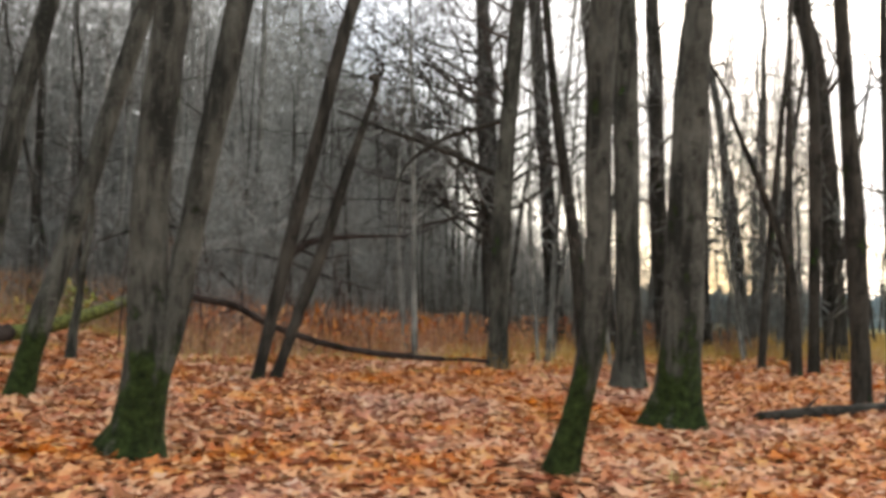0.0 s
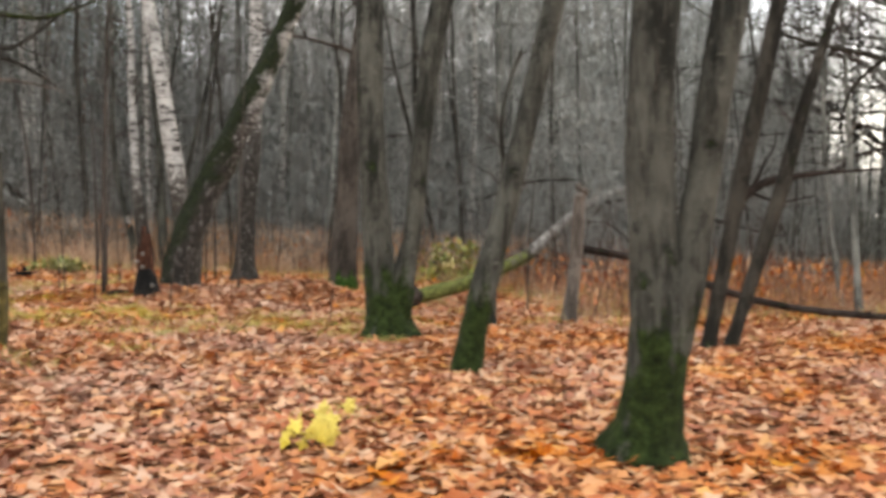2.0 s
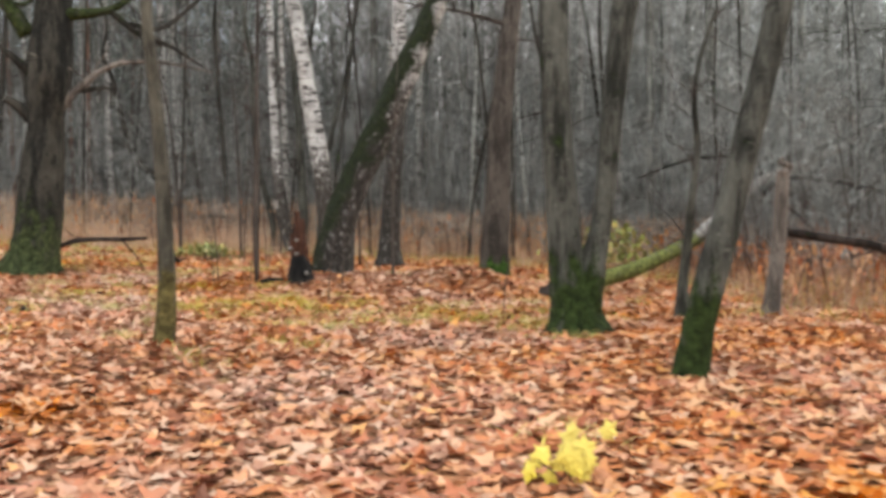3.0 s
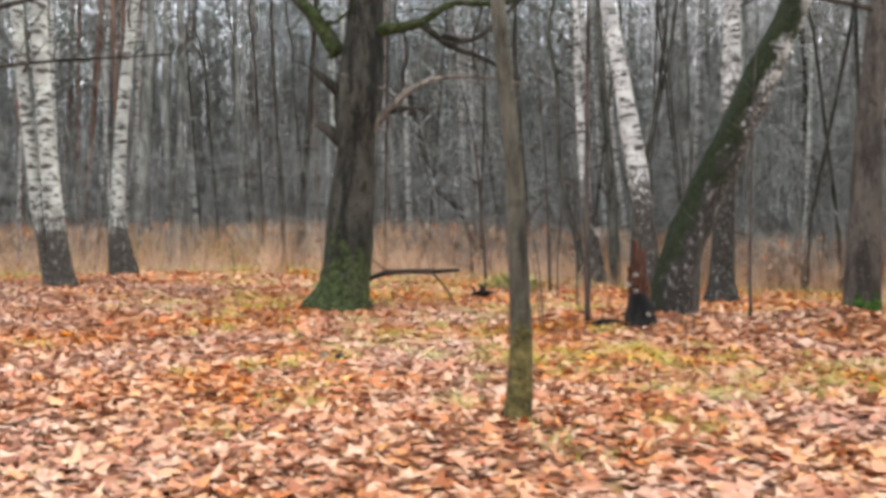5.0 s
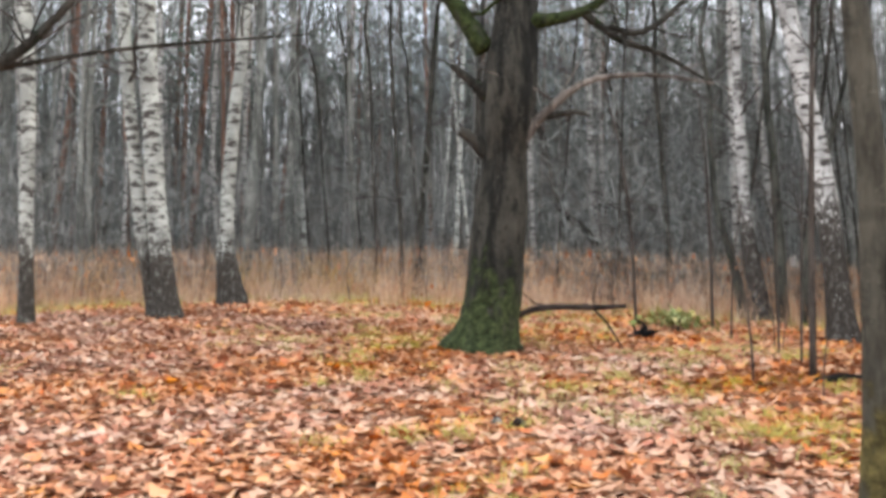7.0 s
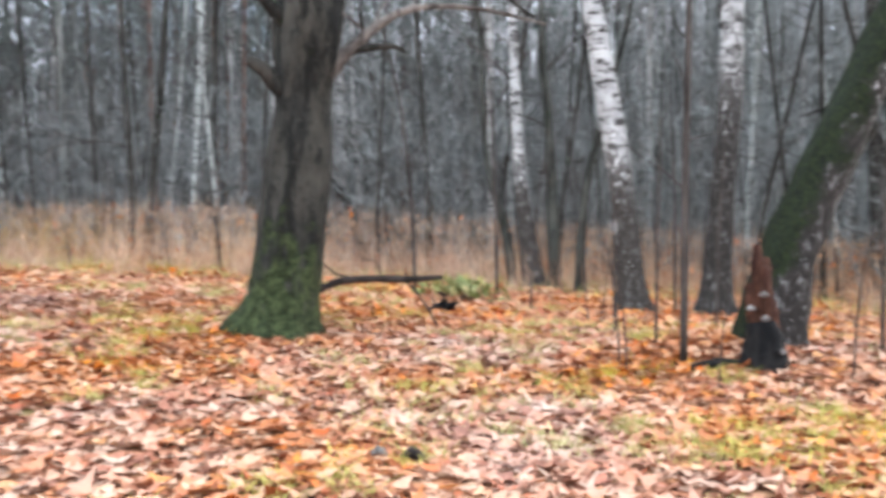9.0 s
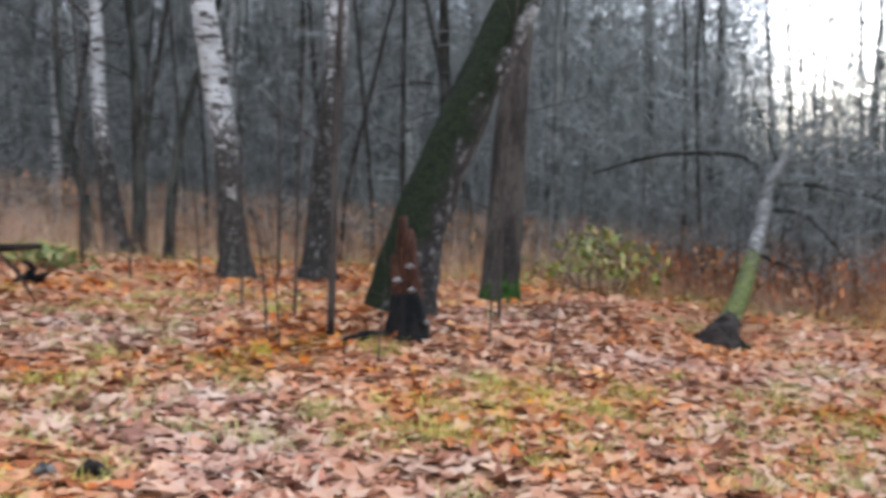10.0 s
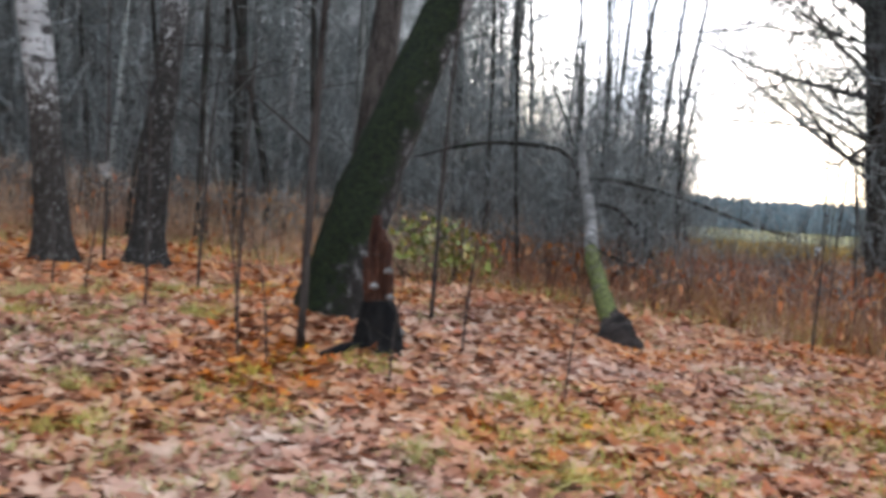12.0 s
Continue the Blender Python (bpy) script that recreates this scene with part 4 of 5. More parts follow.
def blades(name, label, xy, height, width, mat, lean=0.35, category="grass", dz=0.0, segs=2, grown=None):
    """Upright tapering blades, bent over, at the places xy."""
    n = len(xy)
    h = height[0] + (height[1] - height[0]) * rng.random(n)
    if grown is not None:
        h = h * grown
    a, wd = rng.random(n) * 2 * np.pi, width * (0.6 + 0.8 * rng.random(n))
    la, lm = rng.random(n) * 2 * np.pi, np.abs(rng.normal(0, lean, n)) * h
    z = land(xy[:, 0], xy[:, 1]) - 0.02 + dz
    rows = []
    for s in range(segs + 1):
        f = s / segs
        cx, cy, cz = xy[:, 0] + np.cos(la) * lm * f ** 1.8, xy[:, 1] + np.sin(la) * lm * f ** 1.8, z + h * f * (1 - 0.12 * f)
        half = wd * (1 - 0.85 * f) / 2
        rows += [np.stack([cx - np.cos(a) * half, cy - np.sin(a) * half, cz], 1), np.stack([cx + np.cos(a) * half, cy + np.sin(a) * half, cz], 1)]
    v = np.stack(rows, 1).reshape(-1, 3)
    m = 2 * (segs + 1)
    q = np.array([[2 * s, 2 * s + 1, 2 * s + 3, 2 * s + 2] for s in range(segs)])
    f = ((np.arange(n) * m)[:, None, None] + q[None]).reshape(-1, 4)
    me = bpy.data.meshes.new(name)
    me.vertices.add(len(v))
    me.vertices.foreach_set("co", v.ravel())
    me.loops.add(f.size)
    me.loops.foreach_set("vertex_index", f.ravel())
    me.polygons.add(len(f))
    me.polygons.foreach_set("loop_start", np.arange(len(f)) * 4)
    me.update(calc_edges=True)
    me.materials.append(mat)
    return tagged(new(name, me), label, category, kind="stuff")


# ---- leaf carpet, grass, undergrowth ----
near = points_in(205000, -24, 8, 2, 23, lambda x, y: (y < edge(x) + 0.6) & (y > 1.5 + 0.14 * np.abs(x)) & (np.hypot((x + 6) * 0.55, y - 4) < 12))
bright = 1 / (1 + np.exp(-(near[:, 0] + 5.5) * 0.8 - 1.5 * patchy(near[:, 0], near[:, 1]))) * 0.85 + 0.08 > rng.random(len(near))
scatter_leaves("leaf_carpet", "thick carpet of curled tan and brown maple leaves", near[~bright], (0.046, 0.098), LEAVES, tilt=0.17, points=8)
scatter_leaves("leaf_carpet", "thick carpet of curled bright orange maple leaves", near[bright], (0.046, 0.098), LEAVES_ORANGE, tilt=0.17, points=8)
far_leaf = points_in(60000, -27, 14, 2, 30, lambda x, y: (wild(x, y) < 0.5 + 1.5 * rng.random(len(x))) & (np.hypot((x + 6) * 0.55, y - 4) >= 11.5))
scatter_leaves("leaf_carpet", "carpet of fallen leaves thinning toward the undergrowth", far_leaf, (0.05, 0.10), LEAVES_ORANGE, points=6)

back = points_in(62000, -26, 12, -12, 8, lambda x, y: (y <= 1.6 + 0.14 * np.abs(x)))
scatter_leaves("leaf_carpet", "carpet of tan and brown leaves round the path", back[::2], (0.06, 0.11), LEAVES, tilt=0.17, points=6)
scatter_leaves("leaf_carpet", "carpet of orange leaves round the path", back[1::2], (0.06, 0.11), LEAVES_ORANGE, tilt=0.17, points=6)

tuft_c = np.vstack([points_in(420, -22, 2, 5, 20, lambda x, y: (y < edge(x)) & (patchy(x, y) > 0.55)),
                    points_in(190, -11.5, -5.5, 9.5, 12.8, lambda x, y: np.abs(y - 11.3 - 0.25 * (x + 8.5)) < 0.9 + 0.5 * np.sin(3 * x)),
                    points_in(520, -20.5, -11.5, 9.5, 18, lambda x, y: patchy(x * 1.4, y) > -0.1),
                    points_in(110, -8.5, -4.0, 11.5, 15.5, lambda x, y: patchy(x * 1.7, y * 1.3) > 0.40),
                    points_in(420, -15.0, -6.5, 7.5, 13.0, lambda x, y: patchy(x * 3.1, y * 3.1) > 0.75)])
spot = np.repeat(0.03 + 0.13 * rng.random(len(tuft_c)) ** 2, 38)[:, None]
tuft = np.repeat(tuft_c, 38, 0) + rng.normal(0, 1, (len(tuft_c) * 38, 2)) * spot * (1.5, 0.7)
blades("grass_tufts", "tufts of yellowing grass coming through the leaves", tuft, (0.05, 0.15), 0.012, GRASS, 0.9)
ring = points_in(90000, -30, 12, 3, 30, lambda x, y: (wild(x, y) > -2.0) & (wild(x, y) < 3.0) & (rng.random(len(x)) < 0.40 + 0.55 * (patchy(x * 0.6, y * 0.6) > 0.1)))
blades("edge_grass", "low yellow-green grass along the undergrowth", ring, (0.08, 0.30), 0.012, GRASS, 0.6)
field = points_in(60000, 3, 40, 20, 60, lambda x, y: y > edge(x) - 1)
blades("field_grass", "yellowed grass of the open field", field, (0.15, 0.45), 0.03, GOLD, 0.5)

brush = points_in(320000, -40, 9, 3, 36, lambda x, y: (wild(x, y) > 0) & (wild(x, y) < 11 * rng.random(len(x)) ** 1.4) & (rng.random(len(x)) < 0.55 + 0.45 * patchy(x * 0.5, y * 0.5)))
rise = (0.35 + 0.65 * np.clip(wild(brush[:, 0], brush[:, 1]) / 3.0, 0, 1)) * (0.75 + 0.35 * patchy(brush[:, 0], brush[:, 1])).clip(0.4, 1.1) * np.interp(brush[:, 0], [-11, -7, -3, 1], [0.95, 0.60, 0.36, 0.28])
blades("dry_undergrowth", "dense reddish-brown dry stems and weeds", brush[::4], (0.40, 1.40), 0.008, DRY, 0.38, "undergrowth", segs=2, grown=rise[::4])
blades("dry_undergrowth", "tangled bent reddish-brown dry weeds", brush[1::3], (0.30, 1.15), 0.009, DRY, 0.9, "undergrowth", segs=3, grown=rise[1::3])
weeds = np.repeat(points_in(900, -34, 6, 5, 30, lambda x, y: (wild(x, y) > -1.2) & (wild(x, y) < 4)), 60, 0)
weeds = weeds + rng.normal(0, 0.16, weeds.shape)
blades("weed_clumps", "brown clumps of bent dry weeds along the glade", weeds, (0.25, 0.95), 0.011, DRY, 0.7, "undergrowth", segs=3, grown=np.interp(weeds[:, 0], [-10, -6, -2], [1.0, 0.6, 0.4]))
gold = np.vstack([points_in(16000, 0, 16, 14, 34, lambda x, y: (y > edge(x) - 5) & (y > 9 + x) & (patchy(x, y) > -0.5)), points_in(20000, -5, 6, 14, 26, lambda x, y: (y > edge(x)) & (patchy(x, y) > -0.2))])
blades("golden_undergrowth", "golden yellow dry grass and weeds", gold, (0.15, 0.60), 0.012, GOLD, 0.7, "undergrowth")
tall_gold = points_in(7000, -33, -22, 11, 22, lambda x, y: (wild(x, y) > 0.8) & (wild(x, y) < 5) & (patchy(x, y) > 0.0))
blades("golden_undergrowth", "tall golden dry grass behind the birches", tall_gold, (0.5, 1.45), 0.012, GOLD, 0.4, "undergrowth")
shrub_leaf = np.vstack([points_in(9000, -32, 6, 4, 34, lambda x, y: (wild(x, y) > -0.4) & (wild(x, y) < 5)), points_in(19000, -8, 6, 13, 30, lambda x, y: (wild(x, y) > -0.4) & (wild(x, y) < 5))])
scatter_leaves("undergrowth_leaves", "scattered dry leaves hanging in the undergrowth", shrub_leaf, (0.020, 0.048), LEAVES_ORANGE, tilt=1.3, points=6, dz=(0.05 + 0.95 * rng.random(len(shrub_leaf)) ** 1.6) * np.interp(shrub_leaf[:, 0], [-10, -6], [1.2, 0.8]))


def thicket(x0, x1, y0, y1, count, hmin, hmax, name, label, mat=TWIG, keep=None, r=(0.006, 0.02), forks=5):
    t = Tubes()
    for _ in range(count):
        x, y = x0 + (x1 - x0) * rng.random(), y0 + (y1 - y0) * rng.random()
        if keep and not keep(x, y):
            continue
        h = hmin + (hmax - hmin) * rng.random() ** 1.5
        rr = r[0] + (r[1] - r[0]) * rng.random()
        rows, w = stick(t, (x, y, float(land(x, y)) - 0.03), (rng.normal(0, 0.12), rng.normal(0, 0.12), 1), h, rr, 3, 5, 0.09, 0.05, 0.3)
        for _ in range(forks):
            q = rows[1 + rng.integers(4)]
            stick(t, q[:3], w + rng.normal(0, 0.55, 3), h * (0.15 + 0.3 * rng.random()), 0.55 * q[3], 3, 4, 0.2, 0.04)
    return tagged(new(name, t.mesh(name, mat)), label, "thicket", kind="stuff")


thicket(-36, 8, 4, 34, 2600, 0.8, 3.2, "shrub_thicket", "grey bare shrubs standing in the undergrowth", TWIG, lambda x, y: -0.3 < wild(x, y) < 9, r=(0.004, 0.011), forks=7)
thicket(4, 22, 22, 45, 300, 0.8, 3.0, "field_shrubs", "grey bare shrubs at the edge of the field", TWIG, lambda x, y: y > edge(x))
thicket(-8, -1, 13, 22, 420, 0.7, 2.0, "red_shrubs", "reddish bare shrubs beside the glade", ROT, lambda x, y: y > edge(x) - 0.5, r=(0.003, 0.009), forks=8)


def leafy_bush(x, y, w, h, count, label, mat):
    root = thing("leafy_bush", x, y, float(land(x, y)), label, "bush")
    t = Tubes()
    for _ in range(26):
        a = rng.random() * 6.28
        stick(t, (0.25 * w * math.cos(a), 0.25 * w * math.sin(a), -0.03), (0.5 * math.cos(a), 0.5 * math.sin(a), 1), h * (0.6 + 0.5 * rng.random()), 0.009, 3, 5, 0.15, 0.0)
    tagged(part("undergrowth_stem", t.mesh("stem", TWIG), root, "bunch of thin bare stems"), kind="stuff")
    p = rng.normal(0, 1, (count, 2)) * (0.34 * w)
    ob = scatter_leaves("leaves", "yellow-green leaves still on the bush", p + (x, y), (0.035, 0.075), mat, tilt=0.9, points=6, dz=h * (0.25 + 0.75 * rng.random(count)) * np.exp(-(p ** 2).sum(1) / (w * w)), kind="stuff")
    del ob["category"]
    ob.parent = root
    ob.location = (-x, -y, -root.location[2])


leafy_bush(-8.5, 21.2, 1.5, 1.1, 420, "low bush with yellow-green leaves in the undergrowth", GREENLEAF)
leafy_bush(-16.3, 17.6, 0.75, 0.32, 260, "low green bush at the edge of the grass", GREENLEAF)


def leaf_sapling():
    x, y = -13.26, 15.80
    root = thing("sapling", x, y, float(land(x, y)), "thin sapling holding one large pale dry leaf", "sapling", "saplings")
    t = Tubes()
    rows, _ = stick(t, (0, 0, -0.05), (0.05, 0.0, 1), 1.5, 0.010, 5, 8, 0.05, 0.0)
    part("stem", t.mesh("stem", TWIG), root)
    p = rows[6, :3]
    vs = [(p[0], p[1] - 0.01, p[2])] + [(p[0] + 0.09 * q[0], p[1] - 0.02 + rng.normal(0, 0.012), p[2] + 0.10 * q[1]) for q in leaf_outline()]
    part("leaf", mesh_of("leaf", vs, [[0, 1 + i, 1 + (i + 1) % 10] for i in range(10)], PALE_WOOD, False), root, "large pale dry leaf")


leaf_sapling()


def yellow_seedling():
    x, y = -4.12, 6.48
    z = float(land(x, y))
    root = thing("maple_seedling", x, y, z, "small maple seedling with bright yellow leaves", "seedling")
    t = Tubes()
    tips = []
    for a, h in ((0.4, 0.30), (2.2, 0.27), (3.9, 0.24), (5.1, 0.20), (1.3, 0.16)):
        rows, _ = stick(t, (0, 0, -0.03), (0.5 * math.cos(a), 0.5 * math.sin(a), 1), h, 0.006, 4, 5, 0.1, 0.0)
        tips += [rows[i, :3] for i in (2, 3, 4)]
    part("stem", t.mesh("stem", TWIG), root)
    for p in tips:
        for _ in range(2):
            out = leaf_outline()
            s, a = 0.05 + 0.02 * rng.random(), rng.random() * 6.28
            nrm = Vector((rng.normal(0, 0.5), -1 + rng.normal(0, 0.4), 0.6)).normalized()
            m = Matrix.Translation((p[0] + rng.normal(0, 0.03), p[1] + rng.normal(0, 0.03), p[2] + rng.normal(0, 0.03))) @ nrm.to_track_quat("Z", "Y").to_matrix().to_4x4() @ Matrix.Rotation(a, 4, "Z")
            vs = [m @ Vector((0, 0, 0.01))] + [m @ Vector((s * q[0], s * q[1], rng.normal(0, 0.006))) for q in out]
            part("leaf", mesh_of("leaf", [tuple(v) for v in vs], [[0, 1 + i, 1 + (i + 1) % 10] for i in range(10)], YELLOW, False), root)


yellow_seedling()


# ---- woods behind: countable only as a mass ----
def woods_side(y):
    """The ragged side of the woods toward the field."""
    return -4.5 + 0.60 * np.clip(np.asarray(y) - 22, 0, 26) + 0.9 * np.sin(0.4 * np.asarray(y))


def tall_side(y):
    """The side of the tall woods; between it and the field stands only low growth."""
    return -6.3 + 0.31 * (np.clip(np.asarray(y), 0, 44) - 24) + 0.8 * np.sin(0.5 * np.asarray(y))


def in_woods(x, y):
    return float(wild(x, y)) > float(np.interp(x, [-19, -14], [6.5, 2.5])) and x < float(tall_side(y))


def woods(name, label, count, mat, x0, x1, y0, y1, h, r, keep, sides=6, crown=True, low=0.35, lean=0.03, limbs=7):
    t = Tubes()
    c = Tubes()
    made = 0
    while made < count:
        x, y = x0 + (x1 - x0) * rng.random(), y0 + (y1 - y0) * rng.random()
        if not keep(x, y):
            continue
        made += 1
        hh, rr = (h[0] + (h[1] - h[0]) * rng.random()) * float(np.interp(x, [-9, -3, 6], [1.0, 0.66, 1.0])), r[0] + (r[1] - r[0]) * rng.random() ** 1.5
        z = float(land(x, y)) - 0.1
        l1, l2 = rng.normal(0, lean, 2)
        b1, b2 = rng.normal(0, 0.25, 2)
        rows = np.array([(x + l1 * hh * f + b1 * math.sin(3 * f), y + l2 * hh * f + b2 * math.sin(3 * f), z + hh * f, rr * (1 - 0.8 * f) * (1.25 if f == 0 else 1)) for f in (0, 0.06, 0.2, 0.4, 0.6, 0.8, 1.0)])
        t.add(rows, sides, cap=False)
        if crown:
            for _ in range(limbs):
                f = low + (0.98 - low) * rng.random()
                p = np.array([np.interp(f, (0, 0.06, 0.2, 0.4, 0.6, 0.8, 1.0), rows[:, k]) for k in range(4)])
                a = rng.random() * 6.28
                r1, w1 = stick(c, p[:3], (math.cos(a), math.sin(a), 0.5 + 0.4 * rng.random()), (0.9 + 1.8 * rng.random()) * (1.25 - f), 0.3 * p[3] + 0.006, 3, 4, 0.2, 0.03)
                for _ in range(4):
                    stick(c, r1[1 + rng.integers(3), :3], w1 + rng.normal(0, 0.7, 3), 0.4 + 0.8 * rng.random(), 0.006, 3, 3, 0.2)
    tagged(new(name, t.mesh(name, mat)), label, "trees", kind="stuff")
    if crown:
        tagged(new("far_branches", c.mesh("far_branches", HAZY_TWIG)), "tangle of bare branches in the woods behind", "branches", kind="stuff")


# single trees at the front of the woods
for k in range(34):
    x = -30 + 21 * (k + rng.random()) / 34
    y = float(edge(x)) + 1.5 + 6.5 * rng.random()
    lx, ly, r0 = rng.normal(0, 0.5), rng.normal(0, 0.3), 0.035 + 0.075 * rng.random() ** 1.5
    if k % 4 == 1:
        tree("birch_tree", "slim white birch at the front of the woods", x, y, [[(0, 0, 0, r0), (0.2 * lx, 0.2 * ly, 1.5, 0.85 * r0), (0.6 * lx, 0.6 * ly, 3.5, 0.75 * r0), (lx, ly, 6, 0.6 * r0)]], BIRCH, height=13, low=3.0, limbs=8, reach=1.8, sides=8, group="trees at the front of the woods", twigs=4)
    else:
        tree("young_tree", "bare grey tree at the front of the woods", x, y, [[(0, 0, 0, r0), (0.1 * lx, 0.2 * ly, 1.5, 0.85 * r0), (0.5 * lx, 0.6 * ly, 3.5, 0.75 * r0), (lx, ly, 6, 0.6 * r0)]], BARK_DARK, height=11, low=2.0, limbs=10, reach=1.8, sides=8, group="trees at the front of the woods", twigs=8)


side = lambda x, y: in_woods(x, y)
woods("far_trunks", "trunks of the woods behind, coloured hazy grey", 640, HAZY_BARK, -75, 11, 4, 75, (9, 17), (0.05, 0.17), side)
woods("far_birches", "white birch trunks in the woods behind", 230, BIRCH_FAR, -65, -8, 4, 65, (11, 18), (0.06, 0.14), side, limbs=6)
woods("far_pines", "reddish pine trunks in the woods behind", 150, PINE_BARK, -75, -24, 4, 65, (14, 20), (0.07, 0.15), lambda x, y: in_woods(x, y) and y < 10 - 0.84 * x, limbs=4, low=0.75)
woods("far_poles", "crowd of thin young stems in the woods behind", 1700, HAZY_TWIG, -70, 9, 4, 60, (3, 9), (0.015, 0.05), side, sides=3, limbs=3, low=0.2, lean=0.07)
woods("field_edge_trees", "thin dark trees along the edge of the field", 42, BARK_DARK, -7, 10, 22, 48, (6, 12), (0.04, 0.09), lambda x, y: tall_side(y) - 1 < x < float(tall_side(y)) + 4.5, limbs=14, low=0.25, lean=0.04)
woods("brush_poles", "thin low stems of bushes toward the field", 320, TWIG, -8, 13, 20, 52, (1.5, 4.5), (0.010, 0.028), lambda x, y: float(wild(x, y)) > 1 and tall_side(y) - 1 < x < woods_side(y), sides=3, limbs=4, low=0.2, lean=0.08)
woods("field_edge_trees", "slender dark trees at the side of the field", 34, BARK_DARK, 4, 30, 20, 60, (7, 15), (0.04, 0.11), lambda x, y: x > 0.30 * y + 2, limbs=22, low=0.12, lean=0.05)
woods("side_trees", "trees of the woods around the glade", 90, HAZY_BARK, -60, 30, -40, -6, (9, 16), (0.08, 0.2), lambda x, y: True, limbs=6)
woods("side_trees", "trees of the woods at the end of the glade", 120, HAZY_BARK, -75, -28, -6, 20, (9, 16), (0.08, 0.2), lambda x, y: True, limbs=6)


def in_woods_all(x, y):
    return (wild(x, y) > np.interp(x, [-19, -14], [6.0, 2.5])) & (x < tall_side(y))


def twig_tangle(name, label, n, x0, x1, y0, y1, z0, z1, length, width, mat, keep, mound=None):
    """Loose mass of thin twigs between the trunks, from z0 to z1 metres above the ground."""
    p = points_in(n, x0, x1, y0, y1, keep)
    n = len(p)
    z = land(p[:, 0], p[:, 1]) + z0 + (z1 - z0) * rng.random(n) ** 1.25 * (1.0 if mound is None else mound(p[:, 0], p[:, 1]))
    a, el = rng.random(n) * 2 * np.pi, np.radians(rng.normal(38, 30, n))
    le = length[0] + (length[1] - length[0]) * rng.random(n)
    d = np.stack([np.cos(a) * np.cos(el), np.sin(a) * np.cos(el), np.sin(el)], 1) * le[:, None]
    q = np.cross(d, rng.normal(0, 1, (n, 3)))
    q *= (width * (0.5 + rng.random(n)) / (np.linalg.norm(q, axis=1) + 1e-9))[:, None] / 2
    c = np.column_stack([p, z])
    bend = rng.normal(0, 0.08, (n, 3)) * le[:, None]
    v = np.stack([c - q, c + q, c + d / 2 + bend - 0.7 * q, c + d / 2 + bend + 0.7 * q, c + d], 1).reshape(-1, 3)
    b = np.arange(n) * 5
    tri = np.stack([b, b + 1, b + 3, b, b + 3, b + 2, b + 2, b + 3, b + 4], 1).reshape(-1, 3)
    me = bpy.data.meshes.new(name)
    me.vertices.add(len(v))
    me.vertices.foreach_set("co", v.ravel())
    me.loops.add(tri.size)
    me.loops.foreach_set("vertex_index", tri.ravel())
    me.polygons.add(len(tri))
    me.polygons.foreach_set("loop_start", np.arange(len(tri)) * 3)
    me.update(calc_edges=True)
    me.materials.append(mat)
    tagged(new(name, me), label, "branches", kind="stuff")


lower = lambda x, y: np.interp(x, [-9, -3], [1.0, 0.55])
twig_tangle("twig_tangle", "tangle of bare twigs in the woods behind, coloured pale as if hazy", 340000, -24, 12, 4, 70, 0.6, 18, (0.5, 1.7), 0.034, HAZY_TWIG,
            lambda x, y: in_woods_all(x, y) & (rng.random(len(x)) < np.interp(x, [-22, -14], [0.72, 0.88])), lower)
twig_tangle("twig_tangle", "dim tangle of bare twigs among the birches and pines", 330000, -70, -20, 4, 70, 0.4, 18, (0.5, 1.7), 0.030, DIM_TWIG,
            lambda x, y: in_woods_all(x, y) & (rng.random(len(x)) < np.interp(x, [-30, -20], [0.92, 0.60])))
twig_tangle("pine_foliage", "dim blue-green needle clumps high in the woods", 150000, -70, -20, 4, 66, 6.5, 21, (0.25, 0.7), 0.045, NEEDLES,
            lambda x, y: in_woods_all(x, y) & (patchy(0.8 * x, 0.8 * y) > -0.1) & (y < 14 - 0.84 * x))
twig_tangle("low_tangle", "low grey tangle of bushes toward the field", 90000, -10, 13, 20, 55, 0.3, 4.2, (0.3, 1.2), 0.022, HAZY_TWIG,
            lambda x, y: (wild(x, y) > 1.0) & (x >= tall_side(y) - 1) & (x < woods_side(y)))
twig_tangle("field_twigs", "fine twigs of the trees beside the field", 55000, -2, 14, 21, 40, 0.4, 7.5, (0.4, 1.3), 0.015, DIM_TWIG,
            lambda x, y: (x > -10.4 + 0.72 * (y - 6)) & (x < 0.36 * y + 1))
woods("field_edge_trees", "thin grey trees between the glade and the field", 30, HAZY_BARK, -2, 13, 17, 44, (6, 12), (0.03, 0.08), lambda x, y: x > -10.4 + 0.72 * (y - 6) and x < 0.36 * y + 1, limbs=14, low=0.2, lean=0.05)
twig_tangle("twig_tangle", "fine bare twigs of the nearer shrubs", 60000, -34, 0, 4, 32, 0.3, 3.5, (0.3, 0.9), 0.012, HAZY_TWIG, lambda x, y: (wild(x, y) > 0.5) & (wild(x, y) < 9) & (x < woods_side(y) + 3))


twig_tangle("crown_twigs", "fine twig crown of the tall tree by the field", 34000, -4.5, 6.0, 18, 27, 3.6, 9.5, (0.25, 0.9), 0.010, DIM_TWIG, lambda x, y: np.hypot(x - 0.7, y - 22.5) < 1.0 + 3.6 * rng.random(len(x)) ** 0.5)


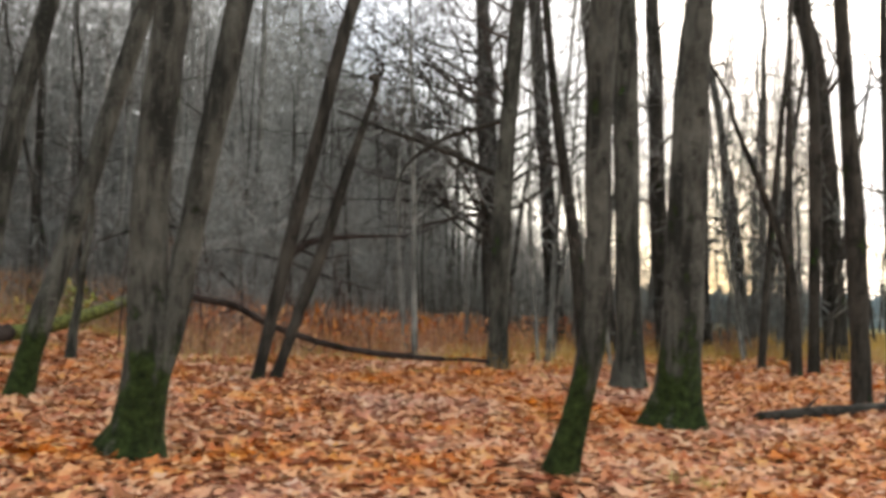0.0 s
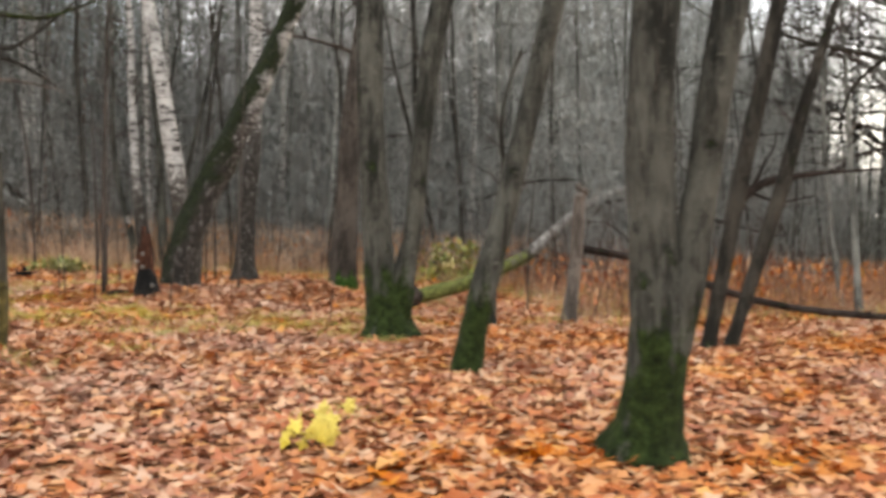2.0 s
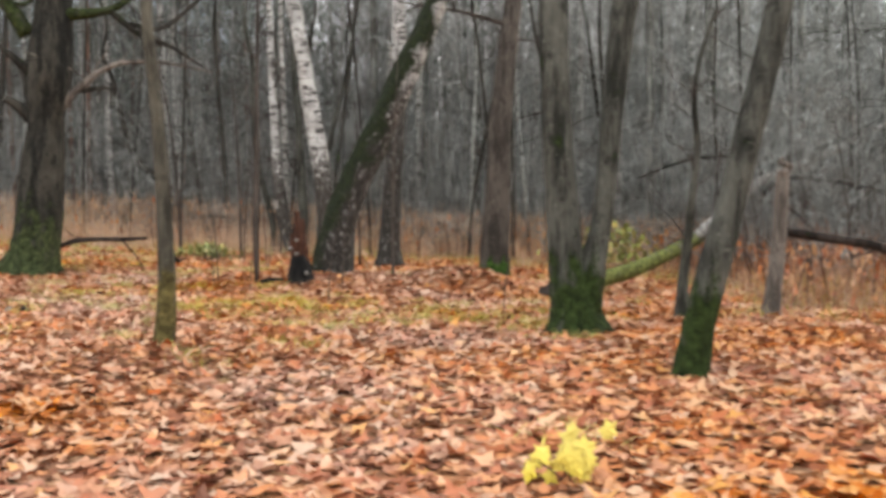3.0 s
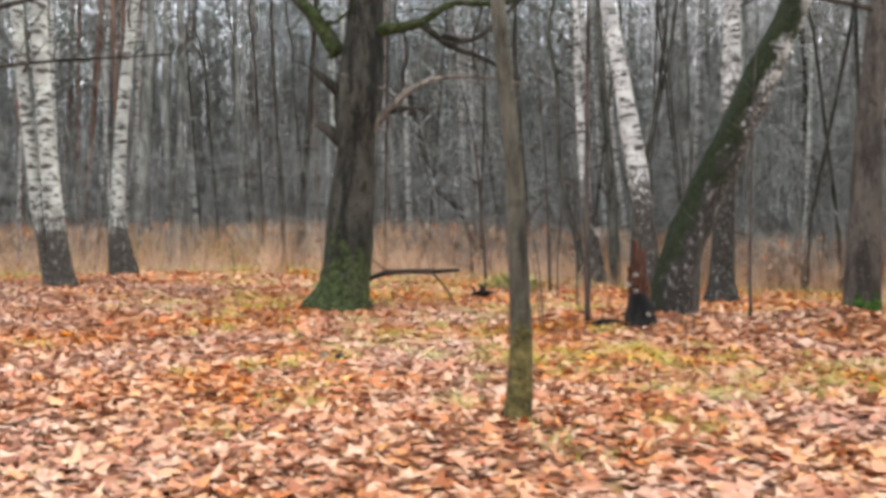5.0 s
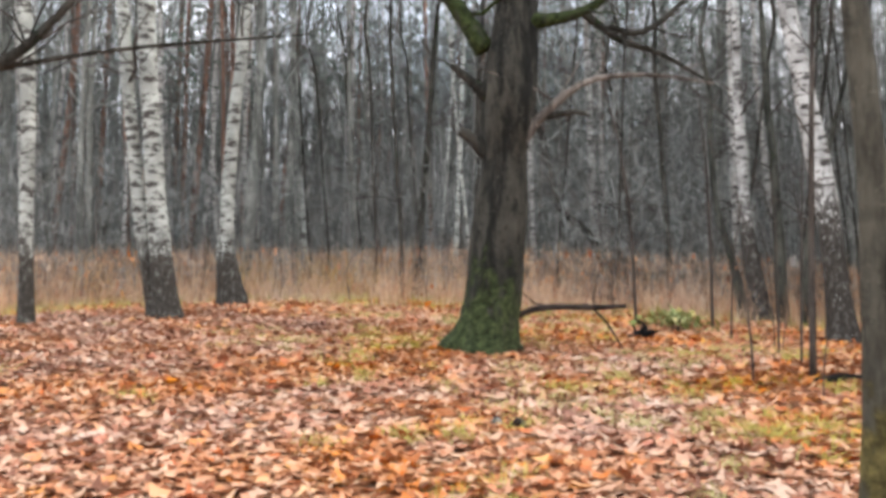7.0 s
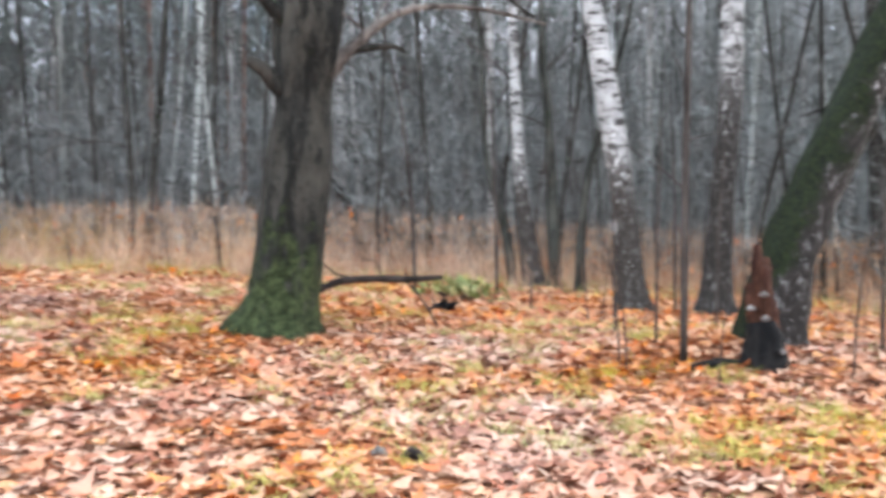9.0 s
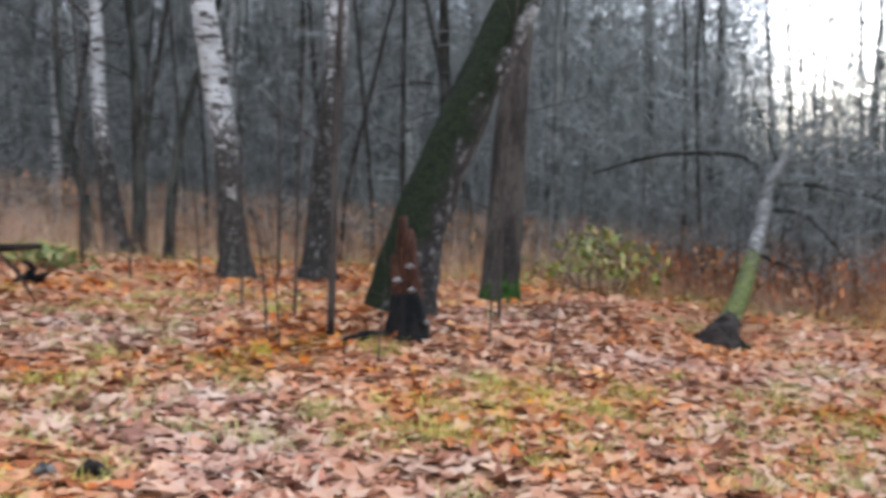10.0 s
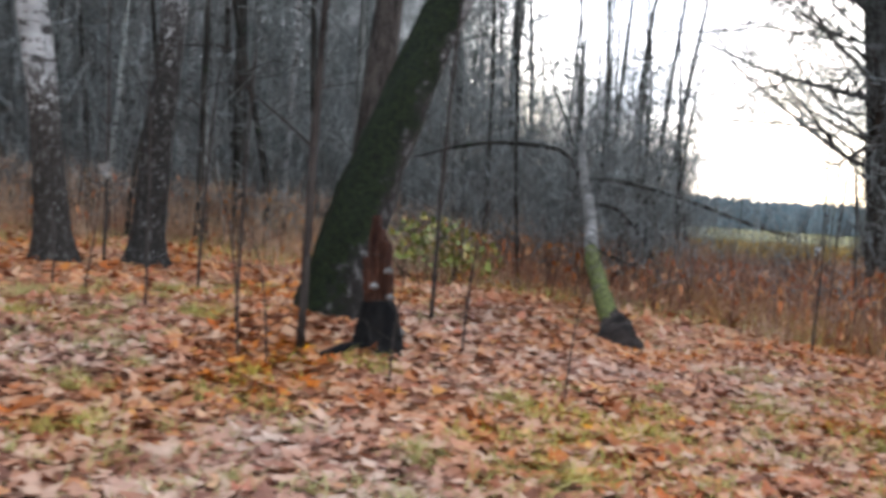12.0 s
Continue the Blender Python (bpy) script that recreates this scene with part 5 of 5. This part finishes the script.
twig_tangle("dry_tangle", "fuzzy reddish-brown tangle of dry weeds and brambles", 240000, -38, 8, 4, 34, 0.05, 1.15, (0.12, 0.5), 0.008, DRY,
            lambda x, y: (wild(x, y) > 1.2 * rng.random(len(x))) & (wild(x, y) < 7) & (x < -7 + rng.normal(0, 1, len(x))))
twig_tangle("bramble_tangle", "low rounded red-brown brambles sloping to the field", 230000, -9.5, 9, 12, 32, 0.02, 1.15, (0.10, 0.40), 0.008, BRAMBLE,
            lambda x, y: (wild(x, y) > -0.6 + 1.4 * rng.random(len(x))) & (wild(x, y) < 8) & (x > -7 + rng.normal(0, 1, len(x))),
            lambda x, y: np.clip(0.25 + wild(x, y) / 4.0, 0.15, 1.0) * (0.55 + 0.45 * patchy(1.5 * x, 1.5 * y)).clip(0.15, 1.0) * np.interp(x, [-6, 2], [1.0, 0.6]))


def far_curtain():
    """Stems deep in the woods, beyond forty-five metres."""
    n = 7000
    a = np.radians(rng.uniform(-30, 105, n))
    d = rng.uniform(45, 95, n)
    x, y = -8 - d * np.sin(a), 8 + d * np.cos(a)
    keep = (x < tall_side(y) - 1) & (rng.random(n) < np.interp(np.degrees(a), [25, 45], [1.0, 0.45]))
    blades("deep_woods", "dim mass of stems deep in the woods", np.stack([x, y], 1)[keep], (6, 19), 0.34, HAZY_BARK, 0.04, "trees")


far_curtain()


def far_treeline():
    """A low line of pines across the field, in needle colour blued and paled for haze."""
    n = 900
    x = rng.uniform(-10, 220, n)
    y = 150 + rng.uniform(-8, 25, n) - 0.25 * x
    xy = np.stack([x, y], 1)
    blades("far_treeline", "line of pines across the field, haze put into their blue-green colour", np.repeat(xy, 7, 0) + rng.normal(0, 1.2, (n * 7, 2)), (2.4, 5.6), 3.0, PINE_HAZY, 0.04, "trees")


far_treeline()


def field_sign():
    x, y = 9.2, 35.4
    root = thing("sign", x, y, float(land(x, y)), "small white board on a thin post in the field", "sign")
    t = Tubes()
    t.add([(0, 0, -0.1, 0.03), (0, 0, 0.9, 0.03)], 8)
    part("post", t.mesh("post", BARK_POLE), root)
    bm = bmesh.new()
    bmesh.ops.create_cube(bm, size=1, matrix=Matrix.Translation((0, -0.045, 0.62)) @ Matrix.Rotation(0.5, 4, "Z") @ Matrix.Diagonal((0.46, 0.02, 0.34, 1)))
    bmesh.ops.bevel(bm, geom=list(bm.edges), offset=0.006, segments=2, affect="EDGES")
    me = bpy.data.meshes.new("board")
    bm.to_mesh(me)
    bm.free()
    me.materials.append(PAINT)
    part("board", me, root, "white painted board")


field_sign()
